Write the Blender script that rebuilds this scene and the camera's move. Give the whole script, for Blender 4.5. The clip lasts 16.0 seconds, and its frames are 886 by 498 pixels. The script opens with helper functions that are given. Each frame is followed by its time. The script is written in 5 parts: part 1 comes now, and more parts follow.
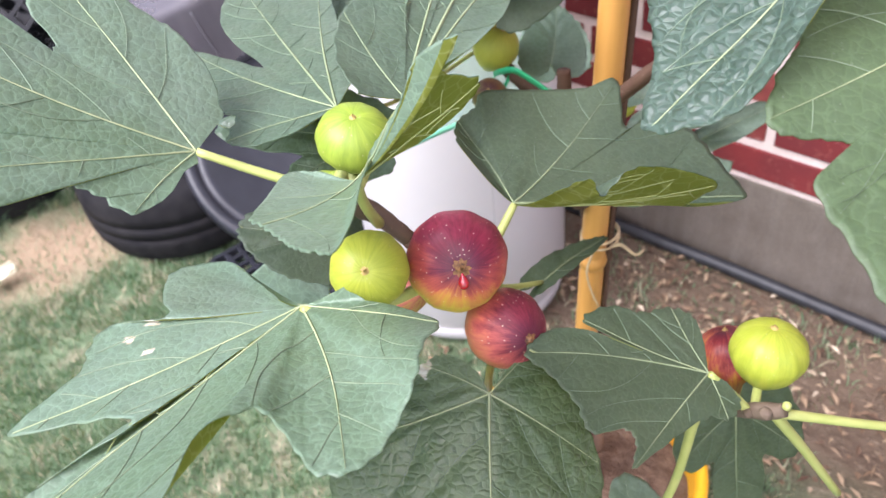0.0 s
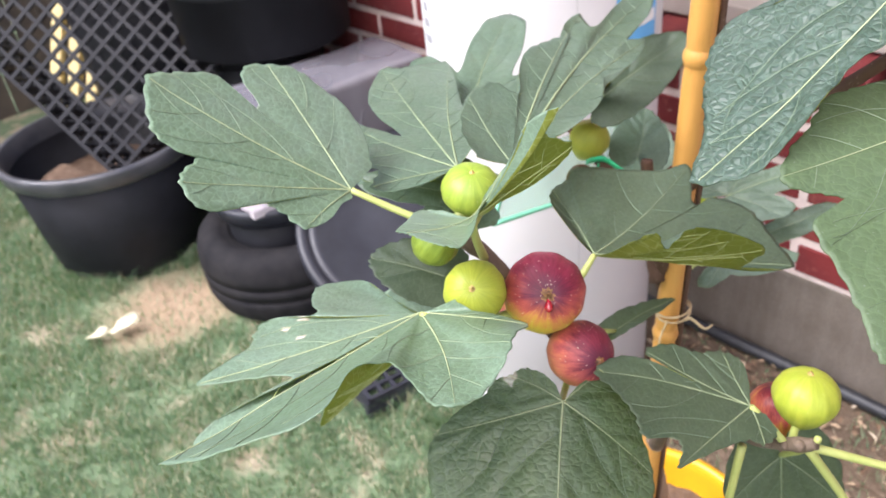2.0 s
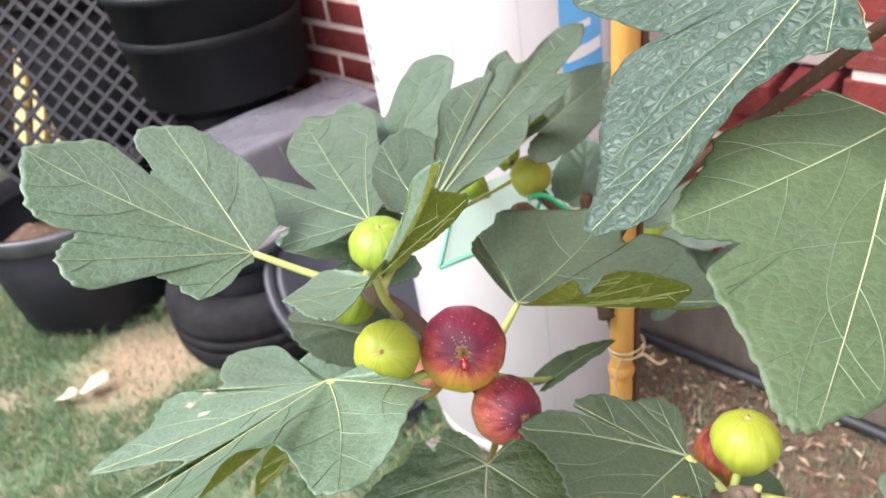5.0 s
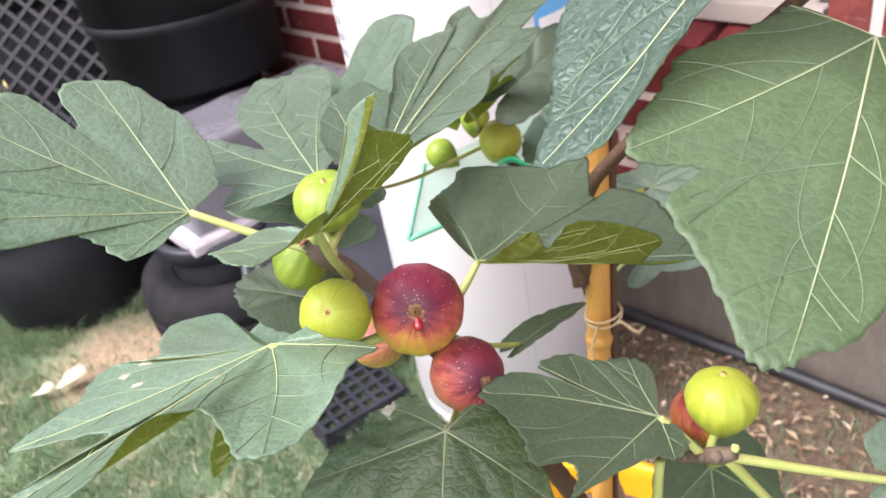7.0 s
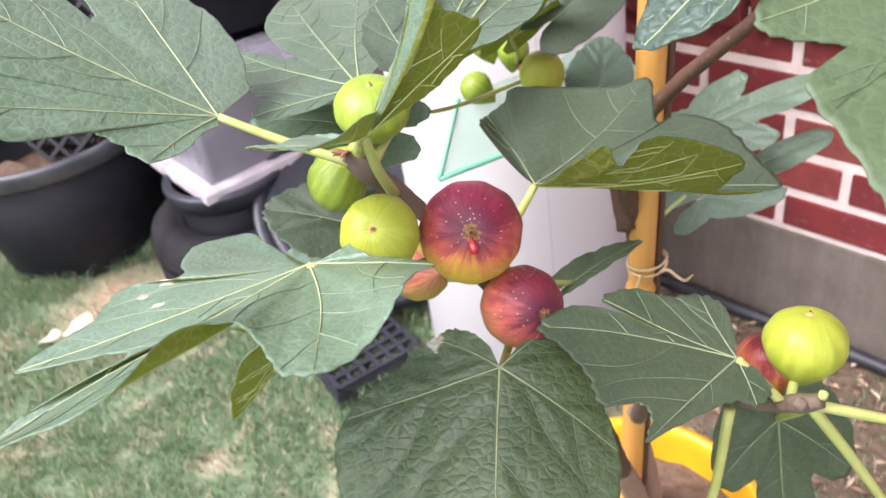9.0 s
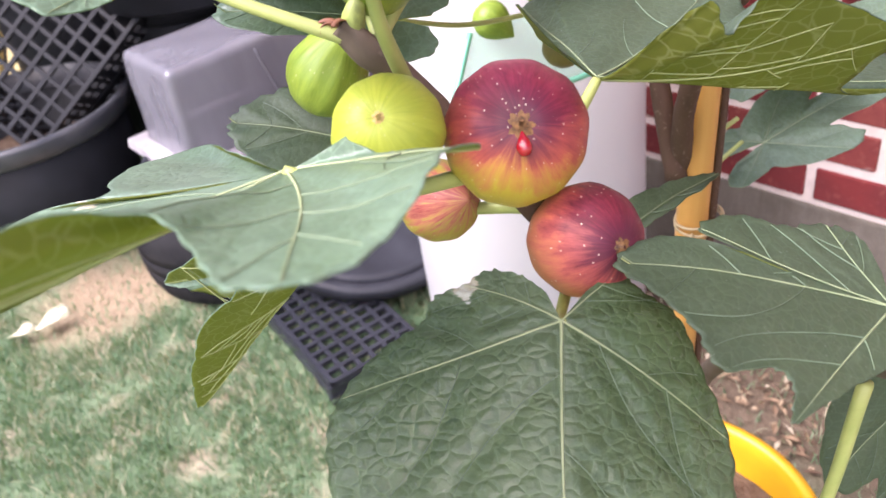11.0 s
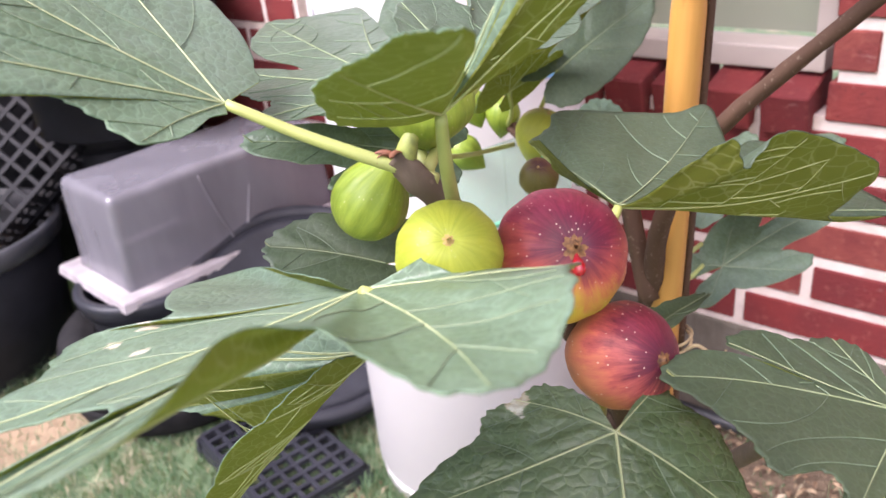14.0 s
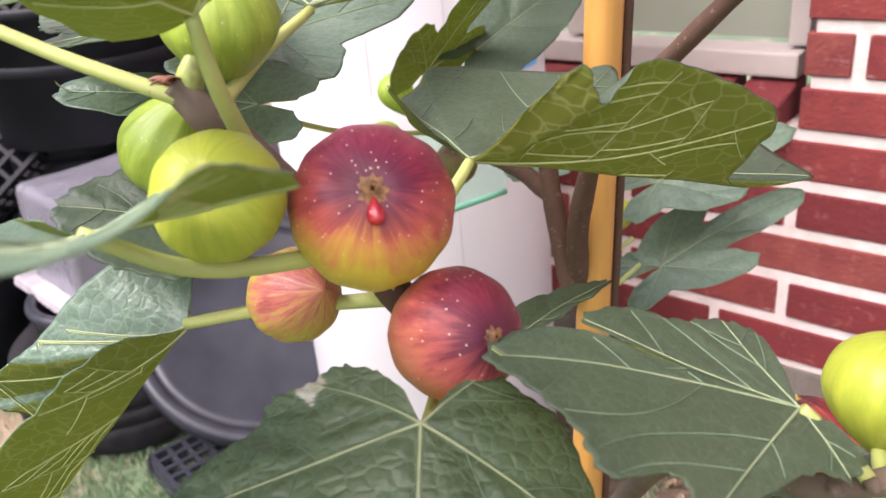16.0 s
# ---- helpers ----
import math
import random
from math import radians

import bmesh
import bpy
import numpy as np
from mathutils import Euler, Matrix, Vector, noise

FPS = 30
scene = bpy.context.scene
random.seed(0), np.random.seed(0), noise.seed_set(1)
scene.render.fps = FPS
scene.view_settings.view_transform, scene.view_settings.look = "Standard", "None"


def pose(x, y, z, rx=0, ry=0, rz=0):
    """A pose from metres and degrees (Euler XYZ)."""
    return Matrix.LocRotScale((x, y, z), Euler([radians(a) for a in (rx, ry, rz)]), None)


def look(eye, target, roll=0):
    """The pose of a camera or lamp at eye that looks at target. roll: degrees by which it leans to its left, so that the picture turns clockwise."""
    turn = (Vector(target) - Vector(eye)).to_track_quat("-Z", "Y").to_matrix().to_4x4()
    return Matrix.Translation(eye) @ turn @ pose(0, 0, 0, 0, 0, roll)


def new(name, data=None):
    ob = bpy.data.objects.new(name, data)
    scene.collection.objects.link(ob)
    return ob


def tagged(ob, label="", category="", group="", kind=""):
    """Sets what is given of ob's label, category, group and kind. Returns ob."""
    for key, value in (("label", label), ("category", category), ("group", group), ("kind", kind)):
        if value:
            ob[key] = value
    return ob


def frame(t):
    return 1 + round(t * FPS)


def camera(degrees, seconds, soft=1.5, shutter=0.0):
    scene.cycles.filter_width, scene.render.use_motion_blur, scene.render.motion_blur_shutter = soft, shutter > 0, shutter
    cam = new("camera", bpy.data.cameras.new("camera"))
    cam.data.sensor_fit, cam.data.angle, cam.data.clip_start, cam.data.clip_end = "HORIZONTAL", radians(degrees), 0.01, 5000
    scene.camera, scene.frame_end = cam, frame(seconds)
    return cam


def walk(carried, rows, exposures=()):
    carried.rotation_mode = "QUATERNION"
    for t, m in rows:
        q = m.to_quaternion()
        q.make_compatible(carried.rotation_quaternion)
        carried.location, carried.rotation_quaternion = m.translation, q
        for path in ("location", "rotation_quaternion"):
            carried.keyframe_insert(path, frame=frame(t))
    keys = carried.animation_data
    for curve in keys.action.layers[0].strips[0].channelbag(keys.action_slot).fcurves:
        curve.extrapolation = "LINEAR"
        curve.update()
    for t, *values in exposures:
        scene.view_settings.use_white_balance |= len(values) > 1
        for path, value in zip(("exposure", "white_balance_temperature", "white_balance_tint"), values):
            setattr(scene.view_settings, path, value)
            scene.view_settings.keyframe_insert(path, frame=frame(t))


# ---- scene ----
cam = camera(57.59, 16.0, soft=1.5)
PATH = [
    (0, (0.1907, -0.2004, 1.0989), (-0.8654, 0.8541, -0.2325), -7.57),
    (0.5, (0.2471, -0.2212, 1.1230), (-0.9247, 0.8329, -0.1083), -5.68),
    (1, (0.2585, -0.2322, 1.1124), (-0.9752, 0.8049, -0.0718), -5.54),
    (1.5, (0.2603, -0.2604, 1.1214), (-1.0185, 0.7622, -0.0272), -6.09),
    (2, (0.2587, -0.2793, 1.1326), (-1.0428, 0.7544, 0.0201), -6.82),
    (2.5, (0.2564, -0.2793, 1.1456), (-1.0440, 0.7813, 0.0575), -7.33),
    (3, (0.2592, -0.2675, 1.1333), (-1.0383, 0.8164, 0.0649), -7.76),
    (3.5, (0.2681, -0.2467, 1.1266), (-1.0242, 0.8531, 0.0680), -8.18),
    (4, (0.2699, -0.2411, 1.1261), (-1.0249, 0.8617, 0.0737), -8.56),
    (4.2, (0.2711, -0.2360, 1.1281), (-1.0330, 0.8492, 0.0689), -8.83),
    (6.3, (0.2696, -0.2137, 1.1023), (-1.0331, 0.8797, 0.0500), -10.71),
    (6.5, (0.2691, -0.2088, 1.0891), (-1.0314, 0.8840, 0.0334), -10.73),
    (7, (0.2708, -0.2030, 1.0895), (-1.0188, 0.8850, 0.0156), -10.82),
    (7.5, (0.2596, -0.2046, 1.0794), (-1.0223, 0.8731, -0.0138), -10.72),
    (8, (0.2520, -0.2042, 1.0569), (-1.0233, 0.8604, -0.0569), -10.37),
    (8.5, (0.2446, -0.2026, 1.0486), (-1.0318, 0.8411, -0.0835), -10.18),
    (9, (0.2313, -0.2069, 1.0483), (-1.0432, 0.8314, -0.0908), -9.81),
    (9.5, (0.2033, -0.2103, 1.0222), (-1.0475, 0.8452, -0.1274), -8.98),
    (9.7, (0.1972, -0.2020, 1.0122), (-1.0466, 0.8395, -0.1574), -8.90),
    (11.8, (0.1487, -0.1718, 0.9478), (-1.1223, 0.9232, -0.1410), -9.85),
    (12, (0.1487, -0.1732, 0.9574), (-1.1172, 0.9422, -0.1164), -9.48),
    (12.5, (0.1550, -0.1732, 0.9639), (-1.1034, 0.9876, -0.0699), -8.89),
    (13, (0.1633, -0.1800, 0.9665), (-1.0829, 1.0343, -0.0197), -7.96),
    (13.5, (0.1555, -0.1894, 0.9792), (-1.0702, 1.0783, 0.0354), -7.05),
    (14, (0.1341, -0.2149, 0.9711), (-1.0627, 1.1115, 0.0721), -6.10),
    (14.5, (0.1232, -0.2121, 0.9654), (-1.0509, 1.1558, 0.0992), -5.49),
    (15, (0.1351, -0.1812, 0.9495), (-1.0356, 1.2014, 0.1021), -5.37),
    (15.5, (0.1453, -0.1607, 0.9284), (-1.0450, 1.2080, 0.0858), -5.08),
    (16, (0.1553, -0.1456, 0.9194), (-1.0587, 1.2042, 0.0802), -5.35),
]
EXPOSURES = [(0, 1.50, 6150, 20), (3, 1.49, 6400, 16), (7, 1.53, 6450, 18), (9, 1.57, 6350, 21), (12, 1.70, 6300, 26), (14, 1.50, 6400, 25), (16, 1.50, 6550, 23)]
cam.data.dof.use_dof = True
cam.data.dof.focus_distance, cam.data.dof.aperture_fstop = 0.34, 18.0
walk(cam, [(t, look(eye, target, roll)) for t, eye, target, roll in PATH], EXPOSURES)

# ---- world and light: open shade under a bright, hazy sky ----
world = bpy.data.worlds.new("sky")
scene.world = world
world.use_nodes = True
wn = world.node_tree.nodes
sky = wn.new("ShaderNodeTexSky")
sky.sky_type = "NISHITA"
sky.sun_disc = False
sky.sun_elevation, sky.sun_rotation = radians(52), radians(148)
sky.dust_density, sky.air_density = 3.0, 1.0
wn["Background"].inputs[1].default_value = 0.115
world.node_tree.links.new(sky.outputs[0], wn["Background"].inputs[0])
sun_data = bpy.data.lights.new("sun", "SUN")
sun_data.energy, sun_data.angle, sun_data.color = 2.7, radians(34), (1.0, 0.975, 0.95)
sun = new("sun", sun_data)
sun.matrix_world = look((-1.4, -2.2, 4.0), (0, 0, 0.6))


# ---- materials ----
class Mat:
    """A small builder for node materials."""

    def __init__(self, name, rough=0.6, metal=0.0, spec=0.5):
        self.m = bpy.data.materials.new(name)
        self.m.use_nodes = True
        self.t = self.m.node_tree
        self.b = self.t.nodes["Principled BSDF"]
        self.b.inputs["Roughness"].default_value = rough
        self.b.inputs["Metallic"].default_value = metal
        self.b.inputs["Specular IOR Level"].default_value = spec

    def node(self, kind, **kw):
        n = self.t.nodes.new(kind)
        for k, v in kw.items():
            n.inputs[k.replace("_", " ")].default_value = v
        return n

    def link(self, a, b):
        self.t.links.new(a, b)

    def coords(self, kind="Object"):
        return self.node("ShaderNodeTexCoord").outputs[kind]

    def stretch(self, vec, scale):
        n = self.node("ShaderNodeMapping")
        n.inputs["Scale"].default_value = scale
        self.link(vec, n.inputs["Vector"])
        return n.outputs[0]

    def warp(self, vec, scale, amount):
        n = self.node("ShaderNodeTexNoise", Scale=scale, Detail=2.0)
        self.link(vec, n.inputs["Vector"])
        half = self.t.nodes.new("ShaderNodeVectorMath")
        half.operation = "MULTIPLY_ADD"
        self.link(n.outputs["Color"], half.inputs[0])
        half.inputs[1].default_value = (amount,) * 3
        self.link(vec, half.inputs[2])
        return half.outputs[0]

    def noise(self, vec, scale, detail=4.0, rough=0.55):
        n = self.node("ShaderNodeTexNoise", Scale=scale, Detail=detail, Roughness=rough)
        self.link(vec, n.inputs["Vector"])
        return n.outputs["Fac"]

    def ramp(self, fac, stops):
        n = self.node("ShaderNodeValToRGB")
        e = n.color_ramp.elements
        while len(e) < len(stops):
            e.new(0.5)
        for el, (p, c) in zip(e, stops):
            el.position, el.color = p, (*c, 1) if len(c) == 3 else c
        self.link(fac, n.inputs["Fac"])
        return n.outputs["Color"]

    def mix(self, fac, a, b, mode="MIX"):
        n = self.t.nodes.new("ShaderNodeMix")
        n.data_type, n.blend_type = "RGBA", mode
        for sock, v in ((n.inputs[0], fac), (n.inputs[6], a), (n.inputs[7], b)):
            if isinstance(v, (int, float)):
                sock.default_value = v
            elif isinstance(v, tuple):
                sock.default_value = (*v, 1)
            else:
                self.link(v, sock)
        return n.outputs[2]

    def math(self, op, a, b=0.0):
        n = self.t.nodes.new("ShaderNodeMath")
        n.operation = op
        for sock, v in ((n.inputs[0], a), (n.inputs[1], b)):
            if isinstance(v, (int, float)):
                sock.default_value = v
            else:
                self.link(v, sock)
        return n.outputs[0]

    def color(self, c):
        if isinstance(c, tuple):
            self.b.inputs["Base Color"].default_value = (*c, 1)
        else:
            self.link(c, self.b.inputs["Base Color"])
        return self

    def rough(self, r):
        self.link(r, self.b.inputs["Roughness"])
        return self

    def bump(self, height, strength=0.3, distance=0.002):
        n = self.node("ShaderNodeBump", Strength=strength, Distance=distance)
        self.link(height, n.inputs["Height"])
        if self.b.inputs["Normal"].links:
            self.link(self.b.inputs["Normal"].links[0].from_socket, n.inputs["Normal"])
        self.link(n.outputs[0], self.b.inputs["Normal"])
        return self

    def translucent(self, color, amount):
        tr = self.node("ShaderNodeBsdfTranslucent")
        if isinstance(color, tuple):
            tr.inputs[0].default_value = (*color, 1)
        else:
            self.link(color, tr.inputs[0])
        mx = self.node("ShaderNodeMixShader")
        mx.inputs[0].default_value = amount
        out = self.t.nodes["Material Output"]
        self.link(self.b.outputs[0], mx.inputs[1])
        self.link(tr.outputs[0], mx.inputs[2])
        self.link(mx.outputs[0], out.inputs["Surface"])
        return self


def two_tone(name, a, b, scale=20.0, rough=0.6, bump=0.0, fine=200.0, spec=0.5, dist=0.001):
    """A surface whose colour drifts between a and b, with fine relief."""
    k = Mat(name, rough, spec=spec)
    o = k.coords()
    k.color(k.mix(k.ramp(k.noise(o, scale), [(0.3, (0, 0, 0)), (0.7, (1, 1, 1))]), a, b))
    if bump:
        k.bump(k.noise(o, fine, 5), bump, dist)
    return k.m


def leaf_top_material(name, low, high, old, dusty, gloss, crinkle=0.3):
    k = Mat(name, 0.42, spec=0.50)
    o = k.coords()
    rnd = k.node("ShaderNodeObjectInfo").outputs["Random"]
    base = k.mix(k.ramp(k.noise(o, 22, 6, 0.65), [(0.3, (0, 0, 0)), (0.7, (1, 1, 1))]), low, high)
    base = k.mix(k.math("MULTIPLY", rnd, 0.35), base, old)
    mott = k.ramp(k.noise(o, 260, 4, 0.7), [(0.35, (0, 0, 0)), (0.65, (1, 1, 1))])
    base = k.mix(k.math("MULTIPLY", mott, 0.42), base, tuple(c * 1.55 for c in high))
    cells = k.node("ShaderNodeTexVoronoi", Scale=230.0)
    cells.feature = "DISTANCE_TO_EDGE"
    k.link(k.stretch(k.warp(o, 90, 0.005), (1.0, 0.70, 1.0)), cells.inputs["Vector"])
    net = k.ramp(cells.outputs["Distance"], [(0.0, (1, 1, 1)), (0.09, (0, 0, 0))])
    base = k.mix(k.math("MULTIPLY", net, 0.42), base, tuple(c * 2.0 for c in high))
    pits = k.ramp(k.noise(o, 640, 3, 0.7), [(0.30, (1, 1, 1)), (0.42, (0, 0, 0))])
    base = k.mix(k.math("MULTIPLY", pits, 0.45), base, tuple(c * 0.55 for c in low))
    big = k.node("ShaderNodeTexVoronoi", Scale=85.0)
    big.feature = "DISTANCE_TO_EDGE"
    k.link(k.stretch(k.warp(o, 60, 0.003), (1.0, 0.75, 1.0)), big.inputs["Vector"])
    wide = k.ramp(big.outputs["Distance"], [(0.0, (1, 1, 1)), (0.035, (0, 0, 0))])
    base = k.mix(k.math("MULTIPLY", wide, 0.20), base, tuple(c * 1.5 + 0.05 for c in high))
    dust = k.ramp(k.noise(o, 9, 6, 0.65), [(0.42, (0, 0, 0)), (0.72, (1, 1, 1))])
    base = k.mix(k.math("MULTIPLY", dust, dusty), base, (0.25, 0.32, 0.29))
    speck = k.ramp(k.noise(o, 760, 2), [(0.69, (0, 0, 0)), (0.74, (1, 1, 1))])
    base = k.mix(k.math("MULTIPLY", speck, 0.5), base, (0.34, 0.37, 0.30))
    k.color(base)
    k.rough(k.ramp(k.noise(o, 30, 5), [(0.2, (gloss,) * 3), (0.8, (gloss + 0.2,) * 3)]))
    k.bump(k.noise(o, 45, 4, 0.6), 0.3, 0.004)
    k.bump(k.ramp(big.outputs["Distance"], [(0.0, (0, 0, 0)), (0.3, (1, 1, 1))]), max(0.02, crinkle - 0.2), 0.0014)
    k.bump(k.ramp(cells.outputs["Distance"], [(0.0, (0, 0, 0)), (0.25, (1, 1, 1))]), crinkle, 0.0008 + 0.0006 * (crinkle > 0.3))
    k.bump(k.noise(k.stretch(o, (1, 1, 0.4)), 420, 4, 0.65), 0.30 + crinkle * 0.5, 0.0008)
    k.bump(k.noise(o, 900, 3), 0.2, 0.0004)
    k.translucent((0.42, 0.55, 0.20), 0.22)
    return k.m


def leaf_under_material():
    k = Mat("leaf_underside", 0.62, spec=0.3)
    o = k.coords()
    base = k.mix(k.noise(o, 25, 5), (0.128, 0.150, 0.022), (0.190, 0.208, 0.036))
    cells = k.node("ShaderNodeTexVoronoi", Scale=165.0)
    cells.feature = "DISTANCE_TO_EDGE"
    k.link(k.stretch(k.warp(o, 90, 0.004), (1.0, 0.65, 1.0)), cells.inputs["Vector"])
    net = k.ramp(cells.outputs["Distance"], [(0.0, (1, 1, 1)), (0.03, (0.6, 0.6, 0.6)), (0.07, (0, 0, 0))])
    base = k.mix(k.math("MULTIPLY", net, 0.55), base, (0.42, 0.44, 0.18))
    k.color(base)
    k.bump(cells.outputs["Distance"], -0.5, 0.0015)
    k.translucent((0.60, 0.66, 0.12), 0.36)
    return k.m


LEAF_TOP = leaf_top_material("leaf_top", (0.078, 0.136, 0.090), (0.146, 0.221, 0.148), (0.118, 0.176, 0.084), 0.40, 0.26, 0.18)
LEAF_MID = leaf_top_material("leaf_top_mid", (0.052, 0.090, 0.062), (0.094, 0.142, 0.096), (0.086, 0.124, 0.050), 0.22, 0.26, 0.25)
# For dark leaves; on the shaded ones it puts shade into the colour.
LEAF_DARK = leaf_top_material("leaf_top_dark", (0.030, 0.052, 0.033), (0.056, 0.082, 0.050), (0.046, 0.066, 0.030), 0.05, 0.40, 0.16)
LEAF_ROUGH = leaf_top_material("leaf_top_puckered", (0.044, 0.078, 0.044), (0.088, 0.128, 0.066), (0.070, 0.104, 0.042), 0.12, 0.20, 0.34)
LEAF_BLUE = leaf_top_material("leaf_top_blue_green", (0.030, 0.058, 0.044), (0.060, 0.098, 0.074), (0.046, 0.076, 0.048), 0.12, 0.28, 0.55)
LEAF_GREEN = leaf_top_material("leaf_top_green", (0.040, 0.072, 0.032), (0.068, 0.108, 0.048), (0.066, 0.096, 0.030), 0.08, 0.42, 0.20)
LEAF_UNDER = leaf_under_material()
VEIN = two_tone("vein", (0.43, 0.48, 0.27), (0.33, 0.39, 0.20), 60, 0.5)
DIM_VEIN = two_tone("dim_vein", (0.30, 0.36, 0.20), (0.23, 0.29, 0.15), 60, 0.5)
UNDER_VEIN = two_tone("under_vein", (0.52, 0.56, 0.24), (0.42, 0.47, 0.18), 40, 0.55)
SIDE_VEIN = two_tone("side_vein", (0.19, 0.255, 0.16), (0.14, 0.20, 0.115), 70, 0.5)
PALE_SIDE_VEIN = two_tone("pale_side_vein", (0.235, 0.30, 0.190), (0.185, 0.245, 0.145), 70, 0.5)
PETIOLE = two_tone("petiole", (0.43, 0.46, 0.15), (0.34, 0.39, 0.11), 60, 0.45, 0.2, 600)
SCAR = two_tone("leaf_scar", (0.34, 0.28, 0.17), (0.50, 0.52, 0.44), 260, 0.8, 0.4, 700)


def bark(name, a, b):
    k = Mat(name, 0.78, spec=0.3)
    o = k.coords()
    n1 = k.noise(k.stretch(o, (1, 1, 0.35)), 90, 6)
    base = k.mix(n1, a, b)
    lent = k.ramp(k.noise(o, 330, 2), [(0.64, (0, 0, 0)), (0.70, (1, 1, 1))])
    k.color(k.mix(k.math("MULTIPLY", lent, 0.4), base, (0.26, 0.20, 0.15)))
    k.bump(n1, 0.6, 0.002)
    k.bump(k.noise(o, 500, 4), 0.3, 0.0006)
    return k.m


OLD_BARK = bark("bark_old_tan", (0.20, 0.135, 0.095), (0.32, 0.235, 0.175))
BARK = bark("bark_brown", (0.060, 0.030, 0.019), (0.118, 0.066, 0.042))
BARK_TIP = bark("bark_grey_green", (0.085, 0.062, 0.045), (0.175, 0.13, 0.092))


def fig_skin(name, side, ripe, cover, green=(0.36, 0.42, 0.035), shade=(0.20, 0.28, 0.02), streak=0.25, specks=0.5, flush=(0.52, 0.115, 0.078)):
    """Fig skin. ripe: the blush's colour; side: the way in which the blush lies; cover: how much of the skin it takes."""
    k = Mat(name, 0.42, spec=0.36)
    o = k.coords()
    sep = k.node("ShaderNodeSeparateXYZ")
    k.link(o, sep.inputs[0])
    turn = k.math("ARCTAN2", sep.outputs[1], sep.outputs[0])
    ring = k.node("ShaderNodeCombineXYZ")
    k.link(k.math("COSINE", turn), ring.inputs[0])
    k.link(k.math("SINE", turn), ring.inputs[1])
    k.link(k.math("MULTIPLY", sep.outputs[2], 14.0), ring.inputs[2])
    lines = k.noise(ring.outputs[0], 5.5, 5, 0.7)
    blotch = k.noise(o, 55, 4)
    dot = k.t.nodes.new("ShaderNodeVectorMath")
    dot.operation = "DOT_PRODUCT"
    norm = k.t.nodes.new("ShaderNodeVectorMath")
    norm.operation = "NORMALIZE"
    k.link(o, norm.inputs[0])
    k.link(norm.outputs[0], dot.inputs[0])
    dot.inputs[1].default_value = Vector(side).normalized()
    amount = k.math("ADD", dot.outputs["Value"], cover)
    amount = k.math("ADD", amount, k.math("MULTIPLY", k.math("SUBTRACT", lines, 0.5), 2.4 * streak + 0.5))
    amount = k.math("ADD", amount, k.math("MULTIPLY", k.math("SUBTRACT", blotch, 0.5), 0.8))
    base = k.mix(k.ramp(lines, [(0.35, (0, 0, 0)), (0.62, (1, 1, 1))]), green, shade)
    base = k.mix(streak, green, base)
    warm = k.ramp(amount, [(0.0, (0, 0, 0)), (0.55, (1, 1, 1))])
    deep = k.ramp(amount, [(0.40, (0, 0, 0)), (1.35, (1, 1, 1))])
    mott = k.ramp(k.noise(o, 120, 5, 0.7), [(0.35, (0, 0, 0)), (0.7, (1, 1, 1))])
    streaks = k.ramp(k.noise(ring.outputs[0], 13, 4, 0.7), [(0.40, (0, 0, 0)), (0.62, (1, 1, 1))])
    dark = tuple(c * 0.42 for c in ripe)
    purple = k.mix(k.math("MULTIPLY", mott, 0.55), ripe, dark)
    purple = k.mix(k.math("MULTIPLY", streaks, 0.40), purple, tuple(c * 1.7 + 0.01 for c in ripe))
    blush = k.mix(k.math("MULTIPLY", streaks, 0.45), flush, tuple(c * 0.7 for c in flush))
    base = k.mix(warm, base, k.mix(deep, blush, purple))
    apart = k.t.nodes.new("ShaderNodeSeparateXYZ")
    k.link(norm.outputs[0], apart.inputs[0])
    bloom = k.ramp(k.math("ADD", apart.outputs[2], k.math("MULTIPLY", k.math("SUBTRACT", lines, 0.5), 0.25)), [(0.80, (0, 0, 0)), (1.0, (1, 1, 1))])
    base = k.mix(k.math("MULTIPLY", k.math("MULTIPLY", bloom, warm), 0.75), base, (0.060, 0.010, 0.028))
    spots = k.node("ShaderNodeTexVoronoi", Scale=400.0, Randomness=1.0)
    k.link(k.stretch(o, (1, 1, 0.55)), spots.inputs["Vector"])
    keep = k.ramp(k.noise(o, 190, 1), [(0.41, (0, 0, 0)), (0.45, (1, 1, 1))])
    dots = k.ramp(spots.outputs["Distance"], [(0.06, (1, 1, 1)), (0.15, (0, 0, 0))])
    base = k.mix(k.math("MULTIPLY", k.math("MULTIPLY", dots, keep), specks), base, (0.75, 0.62, 0.48))
    k.color(base)
    k.rough(k.ramp(k.noise(o, 120, 4), [(0.2, (0.34,) * 3), (0.8, (0.54,) * 3)]))
    k.bump(lines, 0.25, 0.0008)
    k.bump(k.noise(o, 700, 3), 0.12, 0.0003)
    k.b.inputs["Subsurface Weight"].default_value = 0.12
    k.b.inputs["Subsurface Radius"].default_value = (0.01, 0.006, 0.002)
    k.b.inputs["Subsurface Scale"].default_value = 0.3
    return k.m


